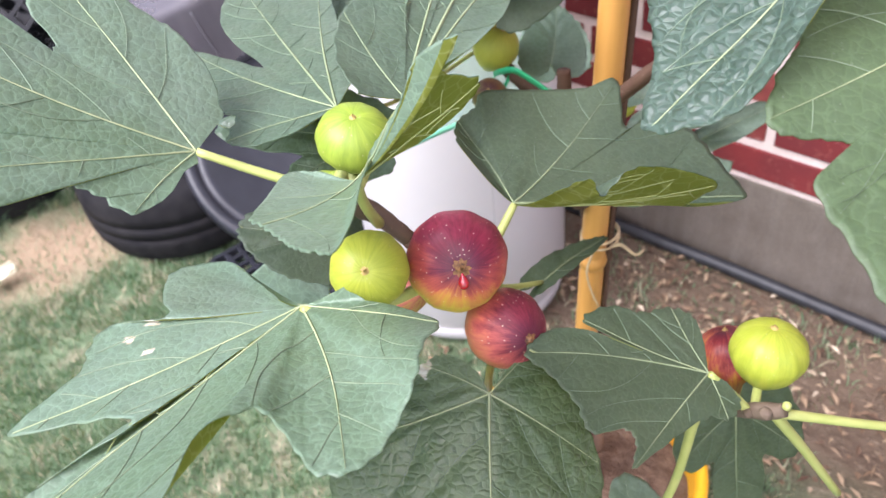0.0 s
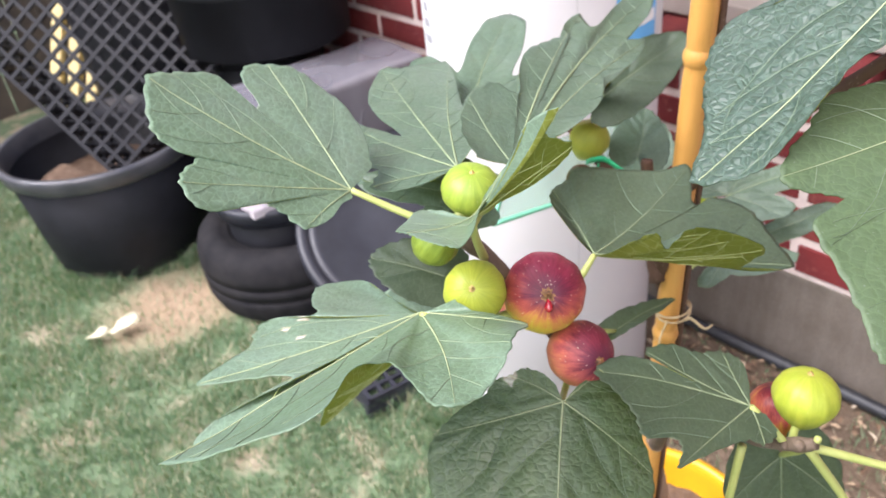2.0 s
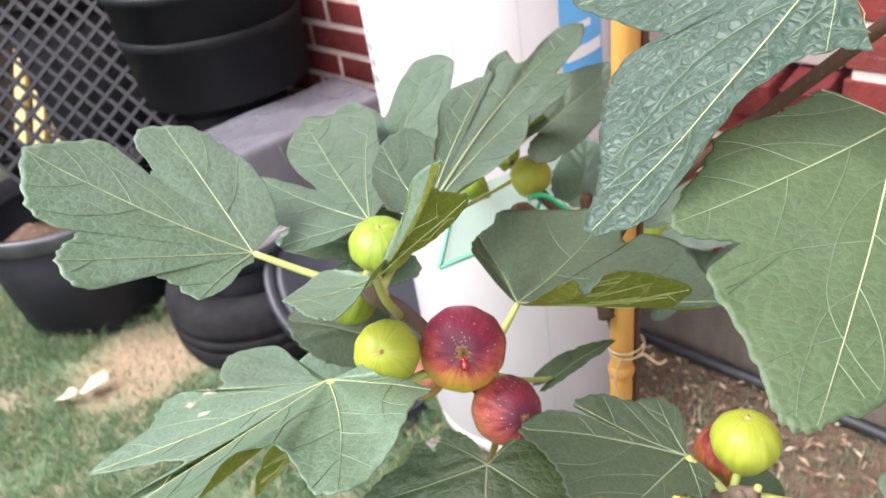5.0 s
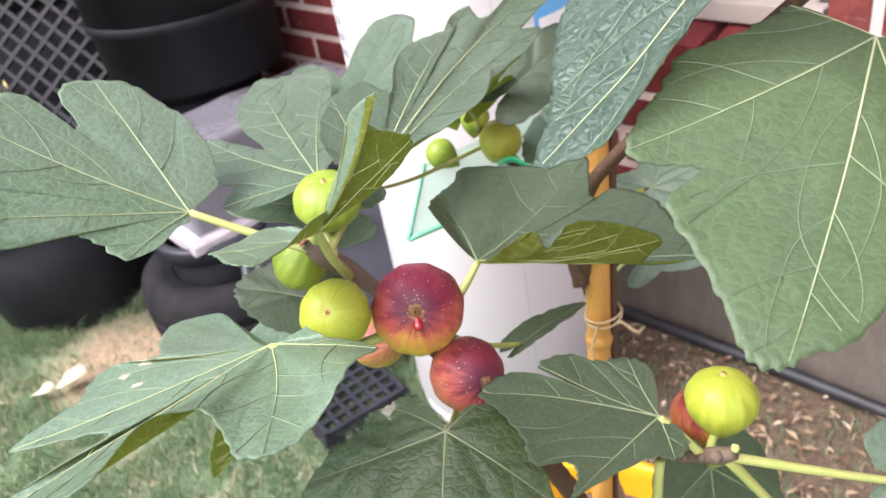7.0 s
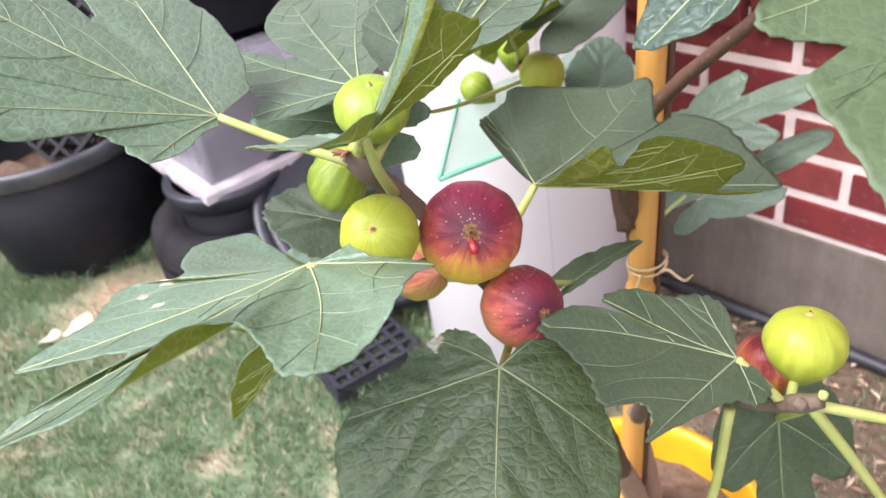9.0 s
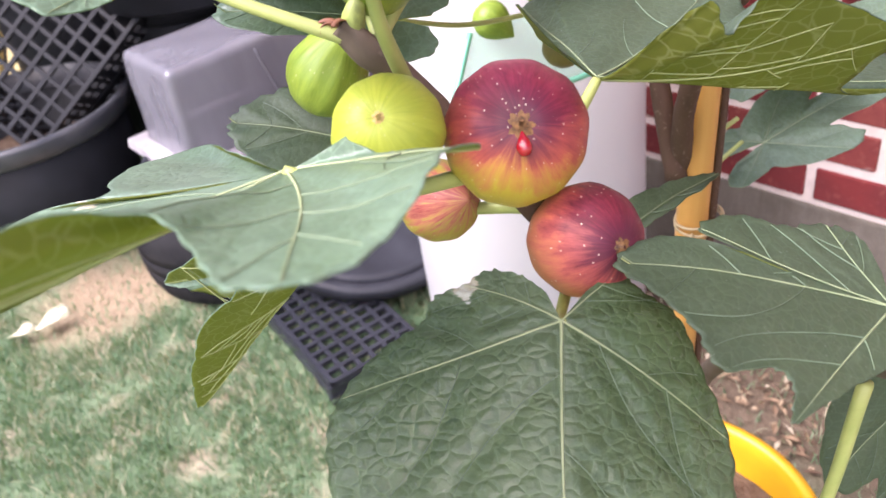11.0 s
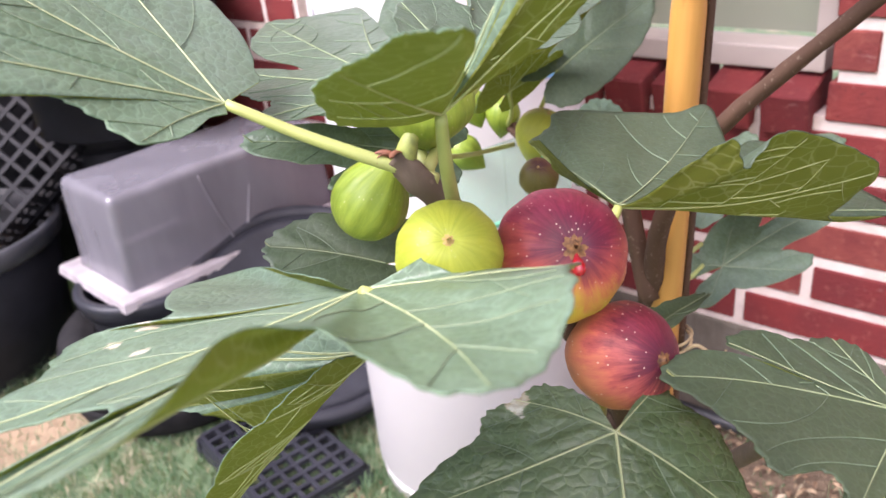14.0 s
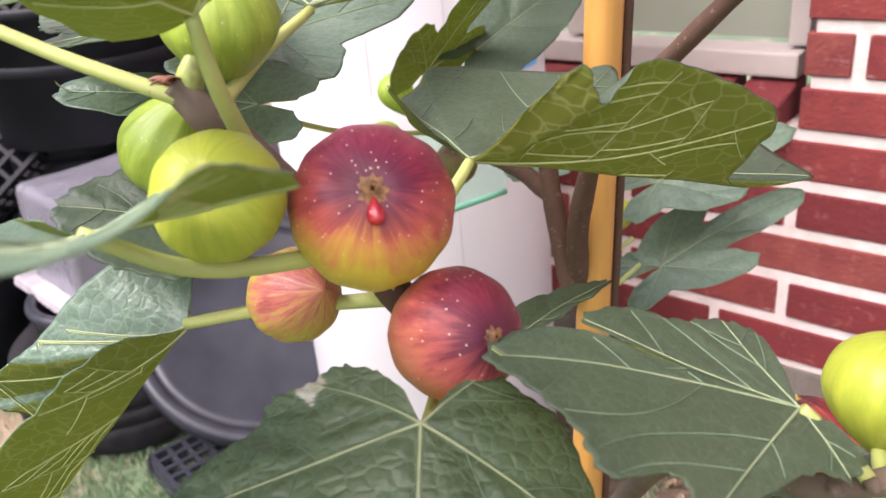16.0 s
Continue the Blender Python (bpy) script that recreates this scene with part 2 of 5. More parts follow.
def brick_material():
    k = Mat("red_brick", 0.85, spec=0.25)
    o = k.coords()
    rnd = k.node("ShaderNodeObjectInfo").outputs["Random"]
    shift = k.node("ShaderNodeVectorMath")
    k.link(o, shift.inputs[0])
    k.link(rnd, shift.inputs[1])
    v = shift.outputs[0]
    base = k.ramp(rnd, [(0.0, (0.125, 0.020, 0.021)), (0.45, (0.17, 0.026, 0.026)), (0.8, (0.20, 0.040, 0.034)), (1.0, (0.205, 0.055, 0.044))])
    base = k.mix(k.ramp(k.noise(v, 18, 5), [(0.35, (0, 0, 0)), (0.75, (1, 1, 1))]), base, (0.12, 0.022, 0.024))
    pale = k.ramp(k.noise(v, 60, 5, 0.7), [(0.56, (0, 0, 0)), (0.75, (1, 1, 1))])
    base = k.mix(k.math("MULTIPLY", pale, 0.35), base, (0.40, 0.16, 0.12))
    smear = k.ramp(k.noise(k.stretch(v, (0.6, 1, 1.6)), 34, 6, 0.7), [(0.62, (0, 0, 0)), (0.72, (1, 1, 1))])
    base = k.mix(k.math("MULTIPLY", smear, 0.30), base, (0.52, 0.40, 0.36))
    soot = k.ramp(k.noise(v, 130, 4, 0.7), [(0.60, (0, 0, 0)), (0.72, (1, 1, 1))])
    k.color(k.mix(k.math("MULTIPLY", soot, 0.45), base, (0.055, 0.018, 0.02)))
    k.bump(k.noise(v, 160, 6), 0.7, 0.003)
    return k.m


BRICK = brick_material()
MORTAR = two_tone("mortar", (0.66, 0.57, 0.53), (0.52, 0.44, 0.40), 35, 0.95, 0.6, 300, 0.2, 0.002)


def concrete_material():
    k = Mat("concrete", 0.95, spec=0.2)
    o = k.coords()
    base = k.mix(k.ramp(k.noise(o, 7, 6, 0.65), [(0.3, (0, 0, 0)), (0.7, (1, 1, 1))]), (0.085, 0.072, 0.058), (0.17, 0.145, 0.12))
    runs = k.ramp(k.noise(k.stretch(o, (1, 1, 0.15)), 22, 5, 0.7), [(0.45, (0, 0, 0)), (0.68, (1, 1, 1))])
    base = k.mix(k.math("MULTIPLY", runs, 0.5), base, (0.20, 0.175, 0.15))
    grit = k.ramp(k.noise(o, 240, 3), [(0.35, (0, 0, 0)), (0.65, (1, 1, 1))])
    k.color(k.mix(k.math("MULTIPLY", grit, 0.35), base, (0.095, 0.085, 0.07)))
    k.bump(k.noise(o, 120, 6), 0.6, 0.003)
    k.bump(k.noise(o, 20, 4), 0.4, 0.008)
    return k.m


CONCRETE = concrete_material()
WHITE_PLASTIC = two_tone("white_plastic", (0.66, 0.635, 0.645), (0.60, 0.58, 0.59), 3, 0.45, 0.05, 60)
WHITE_PAINT = two_tone("cream_paint", (0.42, 0.365, 0.33), (0.36, 0.31, 0.28), 12, 0.5)
BLACK_PLASTIC = two_tone("black_plastic", (0.0075, 0.0080, 0.0100), (0.014, 0.0148, 0.0185), 14, 0.52, 0.15, 240, 0.20)
GREY_PLASTIC = two_tone("dark_grey_plastic", (0.017, 0.018, 0.024), (0.032, 0.034, 0.043), 12, 0.42, 0.15, 240, 0.32)
CRATE_PLASTIC = two_tone("crate_plastic", (0.012, 0.0125, 0.015), (0.021, 0.022, 0.026), 12, 0.45, 0.15, 240, 0.25)
RIM_PLASTIC = two_tone("worn_grey_rim", (0.040, 0.042, 0.050), (0.085, 0.086, 0.094), 16, 0.33, 0.2, 240, 0.5)
RUBBER = two_tone("rubber", (0.008, 0.008, 0.010), (0.020, 0.019, 0.020), 25, 0.85, 0.5, 180, 0.2)
YELLOW_PLASTIC = two_tone("yellow_plastic", (0.80, 0.42, 0.012), (0.70, 0.34, 0.010), 12, 0.38, 0.08, 120)
SOIL = two_tone("soil", (0.10, 0.065, 0.045), (0.20, 0.14, 0.10), 60, 0.95, 0.9, 160, 0.2, 0.006)
HOSE = two_tone("black_hose", (0.014, 0.015, 0.018), (0.03, 0.032, 0.036), 30, 0.5, 0.2, 300)
TWINE = two_tone("twine", (0.55, 0.43, 0.25), (0.42, 0.31, 0.17), 200, 0.9, 0.4, 900)
GREEN_TAPE = two_tone("green_tape", (0.02, 0.36, 0.14), (0.03, 0.44, 0.20), 50, 0.3)
DRY_BROWN = two_tone("dry_brown", (0.33, 0.13, 0.07), (0.20, 0.08, 0.05), 120, 0.7, 0.3, 500)
EYE_PALE = two_tone("pale_eye_scales", (0.52, 0.40, 0.13), (0.40, 0.26, 0.09), 300, 0.7, 0.3, 900)
EYE_BROWN = two_tone("eye_scales", (0.05, 0.022, 0.012), (0.34, 0.17, 0.06), 420, 0.7, 0.3, 900)
PALE_DRY = two_tone("pale_dry_leaf", (0.70, 0.66, 0.48), (0.60, 0.55, 0.38), 60, 0.8)
CREAM = two_tone("cream_bars", (0.74, 0.60, 0.28), (0.62, 0.49, 0.22), 14, 0.7)
BLUE = two_tone("blue_label", (0.10, 0.38, 0.72), (0.14, 0.45, 0.78), 10, 0.35)
LABEL_WHITE = two_tone("label_white", (0.78, 0.79, 0.80), (0.72, 0.73, 0.75), 20, 0.4)
LABEL_GREY = two_tone("label_grey", (0.28, 0.28, 0.30), (0.36, 0.36, 0.38), 20, 0.5)
SEAM = two_tone("seam_grey", (0.48, 0.47, 0.47), (0.56, 0.55, 0.55), 20, 0.5)
FENCE = two_tone("weathered_boards", (0.085, 0.068, 0.05), (0.045, 0.037, 0.03), 8, 0.9, 0.4, 60)


def bamboo_material():
    k = Mat("bamboo", 0.38, spec=0.5)
    o = k.coords()
    v = k.stretch(o, (1, 1, 0.05))
    base = k.mix(k.noise(v, 220, 4), (0.50, 0.235, 0.050), (0.62, 0.33, 0.085))
    spots = k.ramp(k.noise(k.stretch(o, (1, 1, 0.3)), 70, 4), [(0.60, (0, 0, 0)), (0.72, (1, 1, 1))])
    k.color(k.mix(k.math("MULTIPLY", spots, 0.5), base, (0.33, 0.15, 0.035)))
    k.bump(k.noise(v, 300, 3), 0.2, 0.0006)
    return k.m


BAMBOO = bamboo_material()


def clear_plastic(name, tone, thin, dense):
    k = Mat(name, 0.12)
    o = k.coords()
    k.b.inputs["IOR"].default_value = 1.7
    k.color(tone)
    k.rough(k.ramp(k.noise(o, 14, 4), [(0.3, (0.10,) * 3), (0.7, (0.18,) * 3)]))
    tr = k.node("ShaderNodeBsdfTransparent")
    tr.inputs[0].default_value = (0.80, 0.76, 0.82, 1)
    mx = k.node("ShaderNodeMixShader")
    k.link(k.ramp(k.noise(k.stretch(o, (1.6, 1.6, 0.5)), 6, 4), [(0.35, (thin,) * 3), (0.68, (dense,) * 3)]), mx.inputs[0])
    k.link(tr.outputs[0], mx.inputs[1])
    k.link(k.b.outputs[0], mx.inputs[2])
    k.link(mx.outputs[0], k.t.nodes["Material Output"].inputs["Surface"])
    return k.m


def green_film():
    k = Mat("green_clear_film", 0.25)
    k.color((0.42, 0.72, 0.56))
    tr = k.node("ShaderNodeBsdfTransparent")
    tr.inputs[0].default_value = (0.80, 0.93, 0.86, 1)
    mx = k.node("ShaderNodeMixShader")
    mx.inputs[0].default_value = 0.35
    k.link(tr.outputs[0], mx.inputs[1])
    k.link(k.b.outputs[0], mx.inputs[2])
    k.link(mx.outputs[0], k.t.nodes["Material Output"].inputs["Surface"])
    return k.m


def sap_material():
    k = Mat("red_juice", 0.04, spec=0.8)
    k.color((0.55, 0.004, 0.018))
    k.b.inputs["Transmission Weight"].default_value = 0.35
    k.b.inputs["Coat Weight"].default_value = 1.0
    return k.m


CLEAR = clear_plastic("clear_plastic", (0.225, 0.22, 0.25), 0.60, 0.80)
# Milky tone, raised to hold the bright edge highlights in its colour.
CLEAR_RIM = clear_plastic("milky_highlight_plastic", (0.58, 0.54, 0.56), 0.48, 0.80)
FILM, SAP = green_film(), sap_material()


def glass_material():
    k = Mat("window_glass", 0.06, spec=0.5)
    o = k.coords()
    k.color(k.mix(k.noise(k.stretch(o, (0.2, 1, 3)), 3), (0.21, 0.23, 0.18), (0.27, 0.29, 0.22)))
    return k.m


BLIND = glass_material()


def ground_material():
    k = Mat("lawn_soil", 0.95, spec=0.15)
    o = k.coords()
    dirt = k.mix(k.noise(o, 14, 6), (0.085, 0.062, 0.044), (0.19, 0.140, 0.098))
    litter = k.ramp(k.noise(k.stretch(o, (1, 2.2, 1)), 55, 4, 0.7), [(0.55, (0, 0, 0)), (0.68, (1, 1, 1))])
    dirt = k.mix(k.math("MULTIPLY", litter, 0.55), dirt, (0.36, 0.28, 0.20))
    turf = k.mix(k.noise(o, 30, 5), (0.10, 0.155, 0.085), (0.19, 0.25, 0.145))
    patch = k.ramp(k.noise(o, 7.5, 5, 0.6), [(0.52, (0, 0, 0)), (0.66, (1, 1, 1))])
    sep = k.node("ShaderNodeSeparateXYZ")
    k.link(o, sep.inputs[0])
    near_wall = k.math("MULTIPLY", k.math("SUBTRACT", sep.outputs[1], 0.45), 4.0)
    east = k.math("MULTIPLY", k.math("ADD", sep.outputs[0], 0.75), 4.0)
    bare = k.ramp(k.math("MINIMUM", near_wall, east), [(0.0, (0, 0, 0)), (0.8, (1, 1, 1))])
    spot = k.t.nodes.new("ShaderNodeVectorMath")
    spot.operation = "DISTANCE"
    k.link(o, spot.inputs[0])
    spot.inputs[1].default_value = (-1.40, 0.18, 0)
    worn = k.ramp(k.math("ADD", spot.outputs["Value"], k.math("MULTIPLY", k.noise(o, 14, 4), 0.16)), [(0.16, (1, 1, 1)), (0.30, (0, 0, 0))])
    thatch = k.mix(k.noise(k.stretch(o, (1, 2.5, 1)), 90, 5, 0.7), (0.24, 0.215, 0.145), (0.52, 0.44, 0.32))
    lawn = k.mix(worn, k.mix(patch, turf, thatch), k.mix(k.noise(o, 70, 5), (0.26, 0.19, 0.12), (0.42, 0.32, 0.22)))
    k.color(k.mix(bare, lawn, dirt))
    k.bump(k.noise(o, 60, 6), 0.9, 0.012)
    k.bump(litter, 0.6, 0.006)
    return k.m


GROUND = ground_material()


def grass_material():
    k = Mat("grass", 0.6, spec=0.3)
    g = k.node("ShaderNodeNewGeometry")
    k.color(k.ramp(g.outputs["Random Per Island"], [(0.0, (0.085, 0.165, 0.090)), (0.5, (0.150, 0.255, 0.142)), (0.80, (0.24, 0.33, 0.20)), (0.84, (0.46, 0.41, 0.27)), (1.0, (0.58, 0.52, 0.37))]))
    k.translucent((0.16, 0.25, 0.06), 0.3)
    return k.m


GRASS = grass_material()


def litter_material():
    k = Mat("dry_litter", 0.9, spec=0.2)
    g = k.node("ShaderNodeNewGeometry")
    k.color(k.ramp(g.outputs["Random Per Island"], [(0.0, (0.10, 0.06, 0.04)), (0.5, (0.24, 0.16, 0.10)), (0.85, (0.38, 0.29, 0.19)), (1.0, (0.52, 0.45, 0.34))]))
    return k.m


LITTER = litter_material()


# ---- mesh helpers ----
def link_mesh(name, bm, mat, smooth=True):
    me = bpy.data.meshes.new(name)
    bm.to_mesh(me)
    bm.free()
    for m in mat if isinstance(mat, (list, tuple)) else [mat]:
        me.materials.append(m)
    if smooth:
        me.shade_smooth()
    return new(name, me)


def part(name, bm, mat, parent, label="", smooth=True):
    ob = link_mesh(name, bm, mat, smooth)
    ob.parent = parent
    if label:
        tagged(ob, label)
    return ob


def raw_mesh(name, verts, faces, mats, ids=None, smooth=True):
    me = bpy.data.meshes.new(name)
    me.from_pydata([tuple(map(float, v)) for v in verts], [], faces)
    for m in mats:
        me.materials.append(m)
    if ids is not None:
        me.polygons.foreach_set("material_index", ids)
    if smooth:
        me.shade_smooth()
    me.update()
    return new(name, me)


def root(name, at, label, category, group=""):
    e = new(name)
    e.empty_display_size = 0.05
    e.location = at
    return tagged(e, label, category, group)


def box(bm, centre, size, rot=None, bevel=0.0):
    r = bmesh.ops.create_cube(bm, size=1.0)
    m = Matrix.Translation(centre) @ (rot.to_4x4() if rot else Matrix.Identity(4)) @ Matrix.Diagonal((*size, 1))
    bmesh.ops.transform(bm, matrix=m, verts=r["verts"])
    if bevel:
        edges = list({e for v in r["verts"] for e in v.link_edges})
        bmesh.ops.bevel(bm, geom=edges, offset=bevel, segments=2, affect="EDGES", profile=0.6)
    return bm


def lathe(bm, profile, n=48, centre=(0, 0, 0), wobble=0.0):
    """Turns a profile of (radius, height) round the z axis through centre."""
    rings = []
    c = Vector(centre)
    for r, z in profile:
        ring = []
        for i in range(n):
            a = 2 * math.pi * i / n
            q = r * (1 + wobble * math.sin(3 * a + z * 9))
            ring.append(bm.verts.new(c + Vector((q * math.cos(a), q * math.sin(a), z))))
        rings.append(ring)
    for a, b in zip(rings, rings[1:]):
        for i in range(n):
            j = (i + 1) % n
            bm.faces.new((a[i], a[j], b[j], b[i]))
    return rings


def spline(points, per=8):
    """Points of a smooth curve through the given ones."""
    p = [Vector(q) for q in points]
    p = [2 * p[0] - p[1]] + p + [2 * p[-1] - p[-2]]
    out = []
    for i in range(1, len(p) - 2):
        for k in range(per):
            t = k / per
            out.append(0.5 * ((2 * p[i]) + (p[i + 1] - p[i - 1]) * t + (2 * p[i - 1] - 5 * p[i] + 4 * p[i + 1] - p[i + 2]) * t * t + (3 * p[i] - p[i - 1] - 3 * p[i + 1] + p[i + 2]) * t ** 3))
    out.append(p[-2])
    return out


def tube(bm, points, radii, n=12, per=8, caps=True, rough=0.0):
    """A round, tapered rod along a smooth curve. radii: one for each given point."""
    pts = spline(points, per)
    rr = np.interp(np.linspace(0, len(points) - 1, len(pts)), range(len(radii)), radii)
    up = Vector((0.3, 0.2, 0.9))
    rings = []
    for i, q in enumerate(pts):
        d = (pts[min(i + 1, len(pts) - 1)] - pts[max(i - 1, 0)]).normalized()
        x = d.cross(up)
        if x.length < 1e-3:
            x = d.cross(Vector((1, 0, 0)))
        x.normalize()
        up = x.cross(d).normalized()
        ring = []
        for k in range(n):
            a = 2 * math.pi * k / n
            r = rr[i] * (1 + rough * (noise.noise(q * 160 + Vector((math.cos(a), math.sin(a), 0)) * 1.3)))
            ring.append(bm.verts.new(q + x * (r * math.cos(a)) + up * (r * math.sin(a))))
        rings.append(ring)
    for a, b in zip(rings, rings[1:]):
        for k in range(n):
            j = (k + 1) % n
            bm.faces.new((a[k], a[j], b[j], b[k]))
    if caps:
        bm.faces.new(rings[0][::-1])
        bm.faces.new(rings[-1])
    return bm


# ---- the setting ----
WALL_Y, COURSE, LENGTH, FOOT = 0.95, 0.0718, 0.254, 0.205


def build_ground():
    bm = bmesh.new()
    n = 90
    def spot(i, j):
        x, y = -3.2 + 4.4 * i / n, -1.6 + 2.7 * j / n
        return x, y
    vs = [[bm.verts.new((*spot(i, j), 0.010 * noise.noise(Vector((*spot(i, j), 0)) * 3) - 0.004)) for j in range(n + 1)] for i in range(n + 1)]
    for i in range(n):
        for j in range(n):
            bm.faces.new((vs[i][j], vs[i + 1][j], vs[i + 1][j + 1], vs[i][j + 1]))
    far = [bm.verts.new(p) for p in ((-60, -60, -0.03), (60, -60, -0.03), (60, 60, -0.03), (-60, 60, -0.03))]
    bm.faces.new(far)
    return tagged(link_mesh("ground", bm, GROUND), "dry patchy lawn with bare soil by the house", "ground", kind="structure")


def build_grass():
    rng = np.random.default_rng(4)
    verts, faces = [], []
    count = 0
    while count < 140000:
        x, y = rng.uniform(-2.5, 0.10), rng.uniform(-0.75, 0.92)
        bare = 0.7 * noise.noise(Vector((x, y, 0)) * 7.5) + 0.7 * noise.noise(Vector((x, y, 5)) * 17.0)
        by_wall = y > 0.55 and x > -0.72
        spot = math.hypot(x + 1.40, y - 0.18) + 0.08 * noise.noise(Vector((x, y, 2)) * 12) < 0.17
        if by_wall and rng.random() > 0.34 * (0.4 + max(0, noise.noise(Vector((x, y, 9)) * 11))):
            continue
        if spot and rng.random() > 0.10:
            continue
        if bare > 0.22 and rng.random() > 0.35:
            continue
        h = rng.uniform(0.008, 0.024)
        edge = math.hypot(x + 1.765, y - 0.262) < 0.26 or math.hypot(x + 0.8, y - 0.6) < 0.30
        if edge:
            h *= 1.9
        a = rng.uniform(0, 2 * math.pi)
        w = rng.uniform(0.0007, 0.0014)
        lean = rng.uniform(0.2, 1.3) * h
        b = rng.uniform(0, 2 * math.pi)
        dx, dy = math.cos(a) * w, math.sin(a) * w
        lx, ly = math.cos(b) * lean, math.sin(b) * lean
        k = len(verts)
        verts += [(x - dx, y - dy, -0.003), (x + dx, y + dy, -0.003), (x + dx * 0.7 + lx * 0.4, y + dy * 0.7 + ly * 0.4, h * 0.65), (x - dx * 0.7 + lx * 0.4, y - dy * 0.7 + ly * 0.4, h * 0.65), (x + lx, y + ly, h)]
        faces += [(k, k + 1, k + 2, k + 3), (k + 3, k + 2, k + 4)]
        count += 1
    return tagged(raw_mesh("grass", verts, faces, [GRASS]), "short green lawn grass with straw-coloured blades", "grass", kind="stuff")


def build_house():
    """Mortar bed, footing, window; the bricks come last in the file."""
    bm = bmesh.new()
    t = 0.12
    box(bm, (1.49, WALL_Y + t / 2 - 0.0015, 1.35), (3.30, t, 2.30))
    box(bm, (-0.71, WALL_Y + t / 2 - 0.0015, 0.3885), (1.10, t, 0.377))
    box(bm, (-2.23, WALL_Y + t / 2 - 0.0015, 1.35), (1.94, t, 2.30))
    box(bm, (-0.71, WALL_Y + t / 2 - 0.0015, 2.15), (1.10, t, 0.7))
    wall = tagged(link_mesh("wall_south", bm, MORTAR, False), "red brick house wall with pale mortar joints", "wall", kind="structure")
    bm = bmesh.new()
    box(bm, (-0.05, WALL_Y + 0.10, 0.05), (6.40, 0.21, 0.304), bevel=0.006)
    tagged(link_mesh("footing", bm, CONCRETE, False), "weathered grey concrete footing under the brick wall", "footing", kind="structure")
    return wall


def build_window():
    w = root("window_1", (-0.72, 1.0, 0.66), "window with white frame and drawn beige blind", "window")
    w["kind"] = "structure"
    def bar(name, c, s):
        bm = bmesh.new()
        box(bm, Vector(c) - Vector(w.location), s, bevel=0.004)
        part(name, bm, WHITE_PAINT, w, smooth=False)
    bar("window_sill", (-0.72, 1.005, 0.648), (1.07, 0.07, 0.034))
    bar("window_frame", (-0.195, 1.02, 1.22), (0.028, 0.05, 1.10))
    bar("window_frame", (-1.24, 1.02, 1.22), (0.028, 0.05, 1.10))
    bar("window_frame", (-0.535, 1.02, 1.22), (0.042, 0.05, 1.10))
    bar("window_frame", (-0.72, 1.02, 1.785), (1.07, 0.05, 0.03))
    for cx, s in ((-0.362, 0.300), (-0.892, 0.668)):
        bm = bmesh.new()
        box(bm, Vector((cx, 1.045, 1.22)) - Vector(w.location), (s, 0.006, 1.10))
        part("pane", bm, BLIND, w, "dusty pane with a drawn beige blind", False)
    return w


build_ground()
build_grass()
WALL = build_house()
build_window()

# fence far behind the clutter, closing the yard
bm = bmesh.new()
for i in range(44):
    box(bm, (-3.05 + 0.004 * math.sin(i * 1.7), -2.2 + i * 0.10, 0.9), (0.02, 0.094, 1.9))
tagged(link_mesh("fence", bm, FENCE, False), "weathered dark wooden board fence", "fence", kind="structure")


